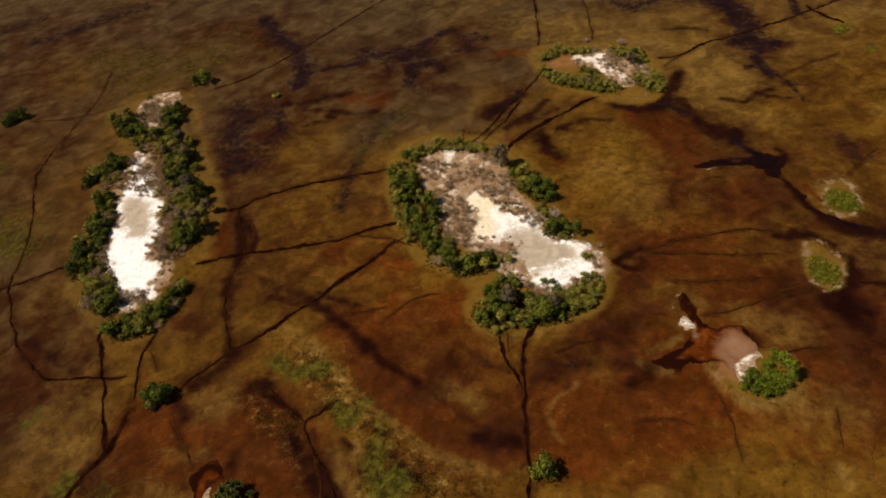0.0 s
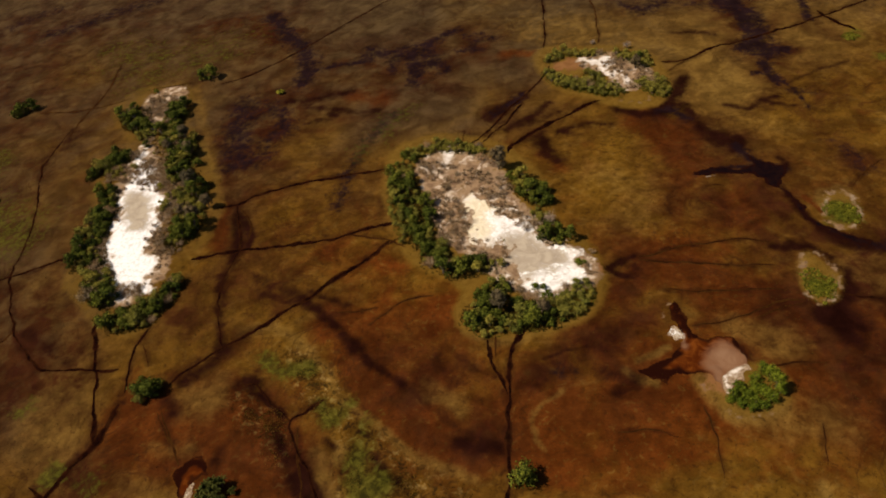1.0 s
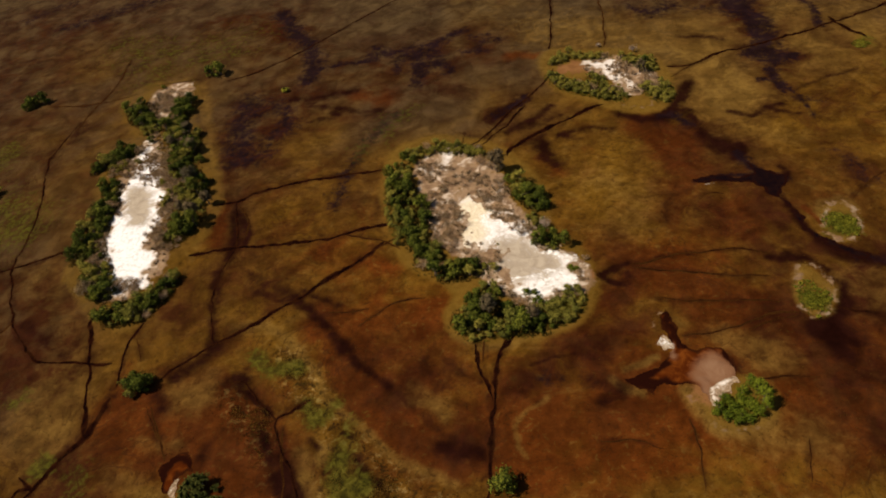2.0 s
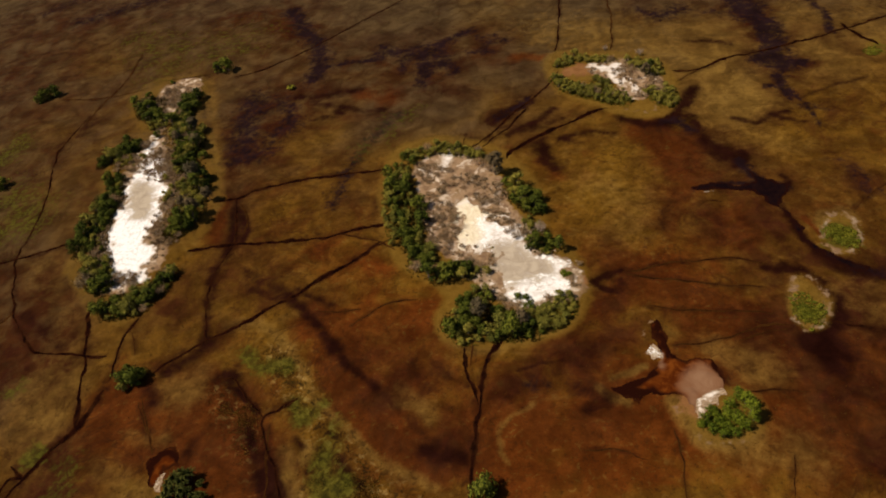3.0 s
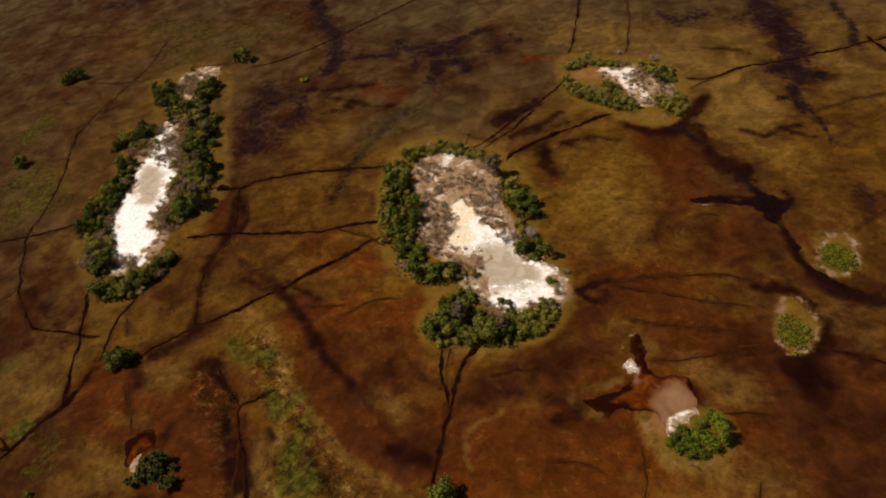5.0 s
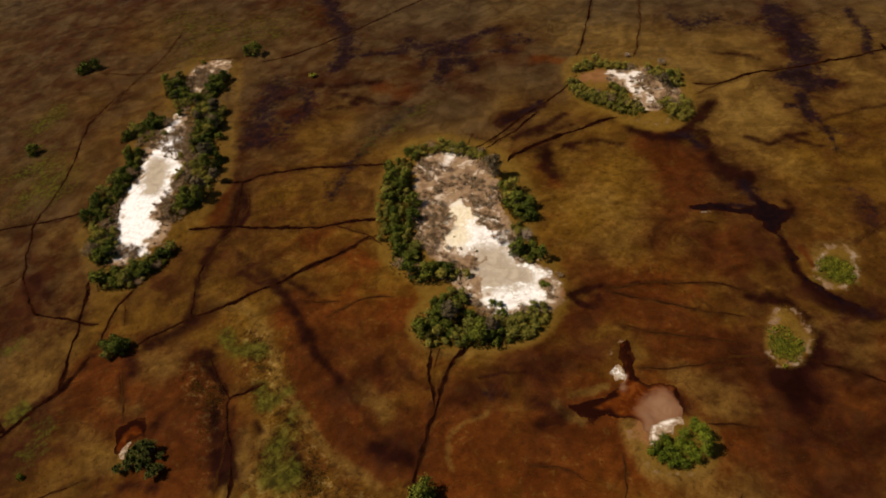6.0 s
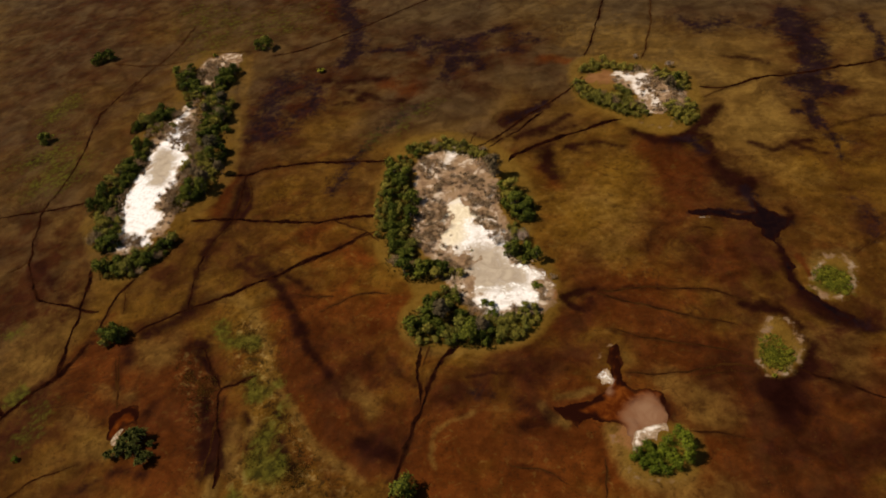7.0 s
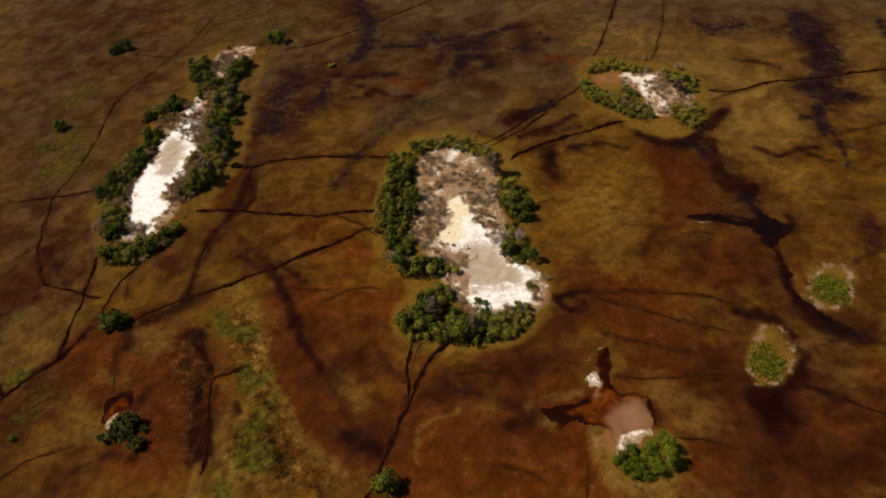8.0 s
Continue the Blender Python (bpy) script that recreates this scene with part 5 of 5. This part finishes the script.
def trail_strip(width, line, seed):
    """A trodden, water-filled animal track."""
    way = np.gradient(line, axis=0)
    way /= np.linalg.norm(way, axis=1)[:, None] + 1e-9
    side = np.stack([-way[:, 1], way[:, 0]], 1)
    along = np.arange(len(line)) * 0.6
    mid = line + side * (0.95 * ripple(along, along * 0 + seed, 9, 41, 3) + 0.35 * ripple(along, along * 0 + seed, 3.2, 44, 2))[:, None]
    taper = np.minimum(1, 0.25 + np.minimum(along, along[-1] - along) / 4)
    half = (0.54 if width > 1.0 else 0.46) * width * taper * (0.62 + 0.75 * step(-0.5, 0.5, ripple(along, along * 0 + seed, 7, 45, 3)))
    rows = []
    for k, f in enumerate((-1.0, -0.45, 0.45, 1.0)):
        wide = half * f * (1 + 0.75 * ripple(along, along * 0 + seed * 3 + k, 1.9, 42, 2) + 0.25 * ripple(along, along * 0 + seed, 15, 43))
        p = mid + side * wide[:, None]
        rows.append(np.c_[p, height(p[:, 0], p[:, 1]) + (0.035 if abs(f) == 1 else 0.05)])
    n = len(line)
    verts = np.concatenate(rows)
    faces = [(k * n + i, k * n + i + 1, (k + 1) * n + i + 1, (k + 1) * n + i) for k in range(3) for i in range(n - 1)]
    me = mesh_of("game_trail", verts, [f[::-1] for f in faces], FAINT if width < 0.85 else TRACK, True)
    edge = np.repeat([0.75, 0.0, 0.0, 0.75], n)
    me.attributes.new("edge", "FLOAT", "POINT").data.foreach_set("value", edge.astype(np.float32))
    tagged(new("game_trail", me), "faint animal trail through marsh grass" if width < 0.85 else "dark wet animal trail trodden through marsh grass", "trail", "trails through the marsh", "structure")


for i, (width, line) in enumerate(TRAILS):
    trail_strip(width, line, i * 5.3)


# ---- plants ----
rng = np.random.default_rng(7)


def tube(verts, faces, pts, radii, sides=5):
    base = len(verts)
    for p, r in zip(pts, radii):
        for k in range(sides):
            a = 2 * math.pi * k / sides
            verts.append((p[0] + r * math.cos(a), p[1] + r * math.sin(a), p[2]))
    for i in range(len(pts) - 1):
        for k in range(sides):
            a, b = base + i * sides + k, base + i * sides + (k + 1) % sides
            faces.append((a, b, b + sides, a + sides))


def leaves(centres, size, flat=0.0, outward=None):
    """Leaf sprays: rhombs turned at random, or roughly facing outward."""
    n = len(centres)
    u = rng.normal(size=(n, 3))
    u[:, 2] *= 1 - flat
    if outward is not None:
        face = outward + rng.normal(0, 0.42, (n, 3))
        u = np.cross(u, face)
    u /= np.linalg.norm(u, axis=1)[:, None] + 1e-9
    v = np.cross(u, rng.normal(size=(n, 3)) if outward is None else face)
    v /= np.linalg.norm(v, axis=1)[:, None] + 1e-9
    s = size * rng.uniform(0.6, 1.3, (n, 1))
    verts = np.stack([centres - u * s, centres - v * s * 0.55, centres + u * s, centres + v * s * 0.55], 1).reshape(-1, 3)
    return verts, np.arange(n * 4).reshape(-1, 4)


def clumps(radius, tall, low, count, squash):
    """Places of leaf clumps over an uneven crown."""
    out = []
    for _ in range(count):
        a, h = rng.uniform(0, 2 * math.pi), rng.uniform(0, 1) ** 0.7
        r = radius * 0.74 * math.sqrt(max(0.0, 1 - (h * 0.95) ** 2)) * rng.uniform(0.45, 1.08)
        out.append((r * math.cos(a), r * math.sin(a), low + (tall - low) * h * squash, radius * rng.uniform(0.24, 0.42)))
    return out


def tree(name, kind, radius, tall, label, category, leaf=0.26, count=18, per=62, bark=None, low=0.16):
    """Trunk, limbs and a crown of leaf clumps, built once at the origin."""
    root = new(name)
    verts, faces = [], []
    lean = rng.normal(0, 0.25, 2)
    fork = (lean[0] * 0.5, lean[1] * 0.5, tall * 0.28)
    tube(verts, faces, [(0, 0, -0.3), (lean[0] * 0.2, lean[1] * 0.2, tall * 0.14), fork], [radius * 0.11, radius * 0.085, radius * 0.07], 7)
    spots = clumps(radius, tall, tall * low, count, 0.88)
    for x, y, z, r in spots[:9]:
        bend = (fork[0] * 0.4 + x * 0.55, fork[1] * 0.4 + y * 0.55, fork[2] + (z - fork[2]) * 0.62)
        tube(verts, faces, [fork, bend, (x, y, z)], [radius * 0.045, radius * 0.03, radius * 0.012], 5)
    part("trunk", mesh_of("trunk", verts, faces, bark or BARK, True), root)
    spread, ways = [], []
    for x, y, z, r in spots:
        d = rng.normal(size=(per, 3))
        d /= np.linalg.norm(d, axis=1)[:, None]
        ways.append(d + np.array((x, y, 0.6 * z)) / (2.2 * radius))
        d *= r * rng.uniform(0.35, 1.05, (per, 1)) * np.array((1.1, 1.1, 0.8))
        spread.append(d + (x, y, z))
    v, f = leaves(np.concatenate(spread), leaf, 0.3, np.concatenate(ways))
    v[:, 2] = np.maximum(v[:, 2], 0.15)
    part("crown", mesh_of("crown", v, f, LEAF[kind]), root)
    return tagged(root, label, category)


def shrub(name, kind, radius, tall, label, category, twigs=72, flecks=620, leaf=0.22):
    """A leafless shrub: forked twigs with dry flecks."""
    root = new(name)
    verts, faces, tips = [], [], []
    for _ in range(9):
        a, out = rng.uniform(0, 2 * math.pi), rng.uniform(0.3, 0.75) * radius
        knee = np.array((math.cos(a) * out * 0.5, math.sin(a) * out * 0.5, tall * rng.uniform(0.3, 0.5)))
        tube(verts, faces, [(0, 0, -0.2), knee * 0.6, knee], [radius * 0.035, radius * 0.03, radius * 0.022], 4)
        for _ in range(twigs // 9):
            d = rng.normal(size=3) * np.array((1, 1, 0.45)) + np.array((math.cos(a), math.sin(a), 0.9)) * 0.7
            d /= np.linalg.norm(d)
            end = knee + d * rng.uniform(0.35, 0.75) * radius
            end[2] = min(max(end[2], 0.2), tall)
            tube(verts, faces, [knee, (knee + end) / 2 + rng.normal(size=3) * 0.08, end], [radius * 0.017, radius * 0.012, radius * 0.006], 3)
            tips.append(end)
    part("trunk", mesh_of("trunk", verts, faces, GREYBARK), root)
    tips = np.array(tips)
    centres = tips[rng.integers(0, len(tips), flecks)] + rng.normal(0, radius * 0.16, (flecks, 3))
    centres[:, 2] = np.maximum(centres[:, 2], 0.15)
    v, f = leaves(centres, leaf, 0.2)
    part("crown", mesh_of("crown", v, f, LEAF[kind]), root)
    return tagged(root, label, category)


def blades(radius, tall, count):
    """Arching blades of a tussock or palm head, as two-piece strips."""
    verts, faces = [], []
    for _ in range(count):
        a, out = rng.uniform(0, 2 * math.pi), radius * rng.uniform(0.5, 1.0)
        c, s = math.cos(a), math.sin(a)
        w, h = radius * rng.uniform(0.05, 0.10), tall * rng.uniform(0.55, 1.0)
        o = radius * 0.15 * rng.uniform(0, 1)
        b = len(verts)
        verts += [(c * o - s * w, s * o + c * w, 0), (c * o + s * w, s * o - c * w, 0), (c * out * 0.55 - s * w, s * out * 0.55 + c * w, h),
                  (c * out * 0.55 + s * w, s * out * 0.55 - c * w, h), (c * out, s * out, h * 0.75)]
        faces += [(b, b + 1, b + 3, b + 2), (b + 2, b + 3, b + 4)]
    return verts, faces


def palm(name, radius, tall, label):
    root = new(name)
    verts, faces = [], []
    heads = [(0, 0, tall * 0.5), (radius * 0.4, radius * 0.2, tall * 0.4), (-radius * 0.35, radius * 0.3, tall * 0.35), (0.1 * radius, -radius * 0.4, tall * 0.3)]
    for x, y, z in heads:
        tube(verts, faces, [(x * 0.4, y * 0.4, -0.2), (x * 0.8, y * 0.8, z * 0.6), (x, y, z)], [0.16, 0.13, 0.12], 6)
    part("trunk", mesh_of("trunk", verts, faces, BARK, True), root)
    for x, y, z in heads:
        v, f = blades(radius * 0.72, tall * 0.45, 46)
        v = np.array(v) + (x, y, z)
        part("crown", mesh_of("crown", v, f, LEAF["palm"]), root)
    return tagged(root, label, "palm")


def tussock(name, radius, tall, label):
    root = new(name)
    v, f = blades(radius, tall, 90)
    part("sedge_head", mesh_of("sedge_head", v, f, LEAF["tuft"]), root)
    return tagged(root, label, "sedge")


# one of each sort, three or more shapes a sort, all about 3 m in radius
SORTS = {
    "green": [tree("tree", "green", 3.0, t, "dense dark green evergreen tree on a marsh island", "tree") for t in (4.0, 4.9, 3.4, 4.4)],
    "tall": [tree("tall_tree", "tall", 3.0, t, "tall dusty grey-green tree towering over island shrubs", "tree", 0.27, 24, 70, None, 0.3) for t in (7.4, 6.6)],
    "olive": [tree("bushy_tree", "olive", 3.0, t, "olive-green bushy tree at an island's grassy edge", "tree", 0.24, 15, 52) for t in (3.6, 3.0, 4.2)],
    "bush": [tree("bush", "bush", 3.0, t, "bright green rounded bush on a small islet", "bush", 0.24, 16, 60) for t in (3.0, 3.6, 2.6)],
    "grey": [shrub("shrub", "grey", 3.0, t, "grey leafless shrub on pale salty soil", "shrub") for t in (2.8, 3.4, 2.4, 3.0)],
    "bare": [shrub("bare_tree", "bare", 3.0, t, "tall grey leafless tree with spreading twigs", "tree", 126, 700, 0.17) for t in (4.6, 5.2)],
    "tuft": [tussock("sedge_tussock", 3.0, t, "green tussock of sedge on a small mound") for t in (1.8, 2.2)],
    "crest": [tree("bushy_tree", "bush", 3.0, t, "tall bright green bushy tree on a small islet", "tree", 0.25, 18, 62, None, 0.2) for t in (6.4, 5.8)],
    "high": [tree("tree", "green", 3.0, t, "tall dark green tree at an island's edge", "tree", 0.26, 22, 62, None, 0.3) for t in (7.4, 8.2)],
    "palm": [palm("date_palm", 3.0, t, "clump of wild date palms with dusty green fronds") for t in (4.2, 4.8)],
}
SIZES = {"green": (1.2, 4.2), "tall": (3, 4), "olive": (1.3, 2.6), "bush": (0.7, 1.8), "grey": (0.45, 1.8), "bare": (2, 3), "tuft": (0.35, 1.0), "palm": (2, 3), "high": (2, 3), "crest": (2, 3)}
GROUPS = {"green": "island trees", "olive": "island trees", "bush": "islet bushes", "grey": "grey shrubs", "tuft": "sedge tussocks", "palm": "palms", "high": "island trees", "crest": "islet bushes", "tall": "island trees", "bare": "bare trees"}
unused = {id(ob) for obs in SORTS.values() for ob in obs}


THICKET = []
planted = {k: 0 for k in SORTS}


def plant(kind, x, y, radius):
    planted[kind] += 1
    if planted[kind] > 290:
        THICKET.append((kind, x, y, radius))
        return
    first = SORTS[kind][rng.integers(0, len(SORTS[kind]))]
    z = float(height(np.array([x]), np.array([y]))[0])
    s = radius / 3.0
    m = pose(x, y, z - 0.05, 0, 0, rng.uniform(0, 360)) @ Matrix.Diagonal((s, s, s * rng.uniform(0.9, 1.15), 1))
    if id(first) in unused:
        unused.discard(id(first))
        first.matrix_basis = m
        ob = first
    else:
        ob = copy_thing(first, m @ Matrix.Diagonal((*(1 / v for v in first.scale), 1)))
    tagged(ob, group=GROUPS[kind])
    ob["sort"] = kind


taken = []
for kind, radius, (x, y) in LONES:
    plant(kind, x, y, radius)
    taken.append((x, y, radius))
for kind, gap, pts in BELTS:
    if len(pts) == 1:
        pts = np.concatenate([pts, pts + (0.1, 0, 0)])
    length = np.r_[0, np.cumsum(np.hypot(*np.diff(pts[:, :2], axis=0).T))]
    lo, hi = SIZES[kind]
    for _ in range(int(length[-1] * 14) + 60):
        s = rng.uniform(0, length[-1])
        cx, cy, half = (np.interp(s, length, pts[:, k]) for k in range(3))
        a, r = rng.uniform(0, 2 * math.pi), half * math.sqrt(rng.uniform(0, 1))
        x, y, radius = cx + r * math.cos(a), cy + r * math.sin(a), rng.uniform(lo, hi)
        if kind == "grey" and rng.uniform() > step(-0.55, 0.15, ripple(np.array(x), np.array(y), 5.5, 91, 2)):
            continue
        if all((x - u) ** 2 + (y - v) ** 2 > (gap * (0.60 if kind == "grey" else 0.56) * (radius + q)) ** 2 for u, v, q in taken):
            taken.append((x, y, radius))
            odd = rng.uniform()
            plant("olive" if kind == "green" and odd < 0.34 else "grey" if kind in ("green", "olive") and odd > 0.95 else kind, x, y, radius)
for name, line in PANS:
    for x, y in line[::2] if name in ("main", "west", "north") else ():
        x, y = x + rng.normal(0, 1.5), y + rng.normal(0, 1.5)
        if rng.uniform() < 0.7:
            plant("grey" if rng.uniform() < 0.85 else "olive", x, y, rng.uniform(0.4, 1.25))


def thicket(kind, name, label, category):
    """The rest of a sort that is too thick to count, joined."""
    rows = [(x, y, radius) for k, x, y, radius in THICKET if k == kind]
    for part_name in ("trunk", "crown") if rows else ():
        verts, faces, base = [], [], 0
        for x, y, radius in rows:
            first = SORTS[kind][rng.integers(0, len(SORTS[kind]))]
            me = next(o.data for o in first.children if o.name.startswith(part_name))
            co = np.zeros(len(me.vertices) * 3)
            me.vertices.foreach_get("co", co)
            a, s = rng.uniform(0, 2 * math.pi), radius / 3.0
            co = co.reshape(-1, 3) * s
            co = np.c_[co[:, 0] * math.cos(a) - co[:, 1] * math.sin(a) + x, co[:, 0] * math.sin(a) + co[:, 1] * math.cos(a) + y,
                       co[:, 2] + float(height(np.array([x]), np.array([y]))[0])]
            ids = np.zeros(len(me.loops), int)
            me.loops.foreach_get("vertex_index", ids)
            verts.append(co), faces.append(ids.reshape(-1, 4) + base)
            base += len(co)
        me = mesh_of(name, np.concatenate(verts), np.concatenate(faces), me.materials[0])
        tagged(new(name if part_name == "crown" else name + "_wood", me), label, category, kind="stuff")


thicket("grey", "shrub_thicket", "grey leafless scrub on pale salty soil", "scrub")
thicket("green", "tree_thicket", "dense dark green trees crowding a marsh island", "trees")
thicket("olive", "bush_thicket", "olive-green bushes crowding an island's edge", "bushes")
thicket("bush", "bush_thicket", "bright green bushes crowding a small islet", "bushes")
thicket("tuft", "sedge_thicket", "green sedge tussocks on small mounds", "sedge")
for obs in SORTS.values():
    for ob in obs:
        if id(ob) in unused:
            for child in list(ob.children):
                bpy.data.objects.remove(child)
            bpy.data.objects.remove(ob)


# ---- grass ----
def tufts(name, places, tall, material, label):
    """Loose tufts of three crossed blades."""
    n = len(places)
    z = height(places[:, 0].copy(), places[:, 1].copy())
    verts, k = [], 3
    for i in range(k):
        a = rng.uniform(0, 2 * math.pi, n)
        h, w = tall * rng.uniform(0.5, 1.2, n), tall * rng.uniform(0.18, 0.32, n)
        lean = tall * rng.uniform(0.1, 0.6, n)
        c, s = np.cos(a), np.sin(a)
        x, y = places[:, 0], places[:, 1]
        verts.append(np.stack([np.stack([x - s * w, y + c * w, z - 0.02], 1), np.stack([x + s * w, y - c * w, z - 0.02], 1), np.stack([x + c * lean, y + s * lean, z + h], 1)], 1))
    v = np.concatenate(verts).reshape(-1, 3)
    return tagged(new(name, mesh_of(name, v, np.arange(len(v)).reshape(-1, 3), material)), label, "grass", kind="stuff")


found = {"sedge": [], "tuft": []}
for kind, gap, pts in BELTS:
    if kind in ("green", "olive", "bush", "tuft"):
        for (ax, ay, ar), (bx, by, br) in zip(pts[:-1], pts[1:]) if len(pts) > 1 else ((pts[0], pts[0]),):
            s = rng.uniform(size=(int((math.dist((ax, ay), (bx, by)) + ar + br) * (ar + br) * 4.5), 1))
            far = np.sqrt(rng.uniform(size=s.shape)) * (ar + s * (br - ar) + (0.6 if kind in ("bush", "tuft") else 1.3))
            turn = rng.uniform(0, 2 * math.pi, s.shape)
            spots = np.c_[ax + s * (bx - ax) + far * np.cos(turn), ay + s * (by - ay) + far * np.sin(turn)]
            found["sedge" if kind == "green" else "tuft"].append(spots)
tufts("undergrowth", np.concatenate(found["sedge"]), 0.75, LEAF["sedge"], "dark olive undergrowth beneath the island trees")
tufts("low_scrub", np.concatenate(found["tuft"]), 0.55, LEAF["tuft"], "low green scrub between the bushes of the islands")

found = []
for name, line in RIMS:
    lo, hi = line.min(0) - 4, line.max(0) + 4
    p = rng.uniform(lo, hi, (int((hi - lo).prod() * 3), 2))
    d = inside_depth(line, p[:, 0], p[:, 1])
    chance = np.where(d > 0, 1 - step(3, 7, d), 1 - step(-1, 2.5, -d))
    found.append(p[rng.uniform(size=len(p)) < chance * 0.6])
tufts("rim_grass", np.concatenate(found), 0.24, LEAF["straw"], "ochre marsh grass fringing the islands")


def scatter(name, line, count, tall, material, label, seed):
    """Tufts over part of the marsh, thicker here and thinner there."""
    lo, hi = line.min(0), line.max(0)
    p = rng.uniform(lo, hi, (count * 4, 2))
    d = inside_depth(line, p[:, 0], p[:, 1])
    thick = step(-0.05, 0.35, ripple(p[:, 0], p[:, 1], 7, seed, 3))
    p = p[(rng.uniform(size=len(p)) < thick * step(0, 14, d))][:count]
    tufts(name, p, tall, material, label)


for i, line in enumerate(MEADOWS):
    scatter("marsh_sedge", line, 5000, 0.36, LEAF["sedge"], "low olive sedge clumps over wet marsh", 61 + i)
    scatter("dry_sedge", line, 9000, 0.36, LEAF["straw"], "straw-coloured dry sedge clumps over marsh", 71 + i)

# low grass over the open marsh, none in open water or on bare soil
p = np.stack([rng.uniform(-230, 150, 50000), rng.uniform(60, 330, 50000)], 1)
j = np.clip(np.searchsorted(gy, p[:, 1]), 0, len(gy) - 1)
i = np.clip(np.searchsorted(gx, p[:, 0]), 0, len(gx) - 1)
bare = np.maximum.reduce([MASKS[k][j, i] for k in ("dark", "wet", "soil", "crust", "clay", "rim")])
thin = step(-0.3, 0.4, ripple(p[:, 0], p[:, 1], 9, 81, 3))
tufts("marsh_grass", p[(bare < 0.3) & (rng.uniform(size=len(p)) < thin)], 0.3, LEAF["marsh"], "short brown-olive marsh grass over the flooded plain")
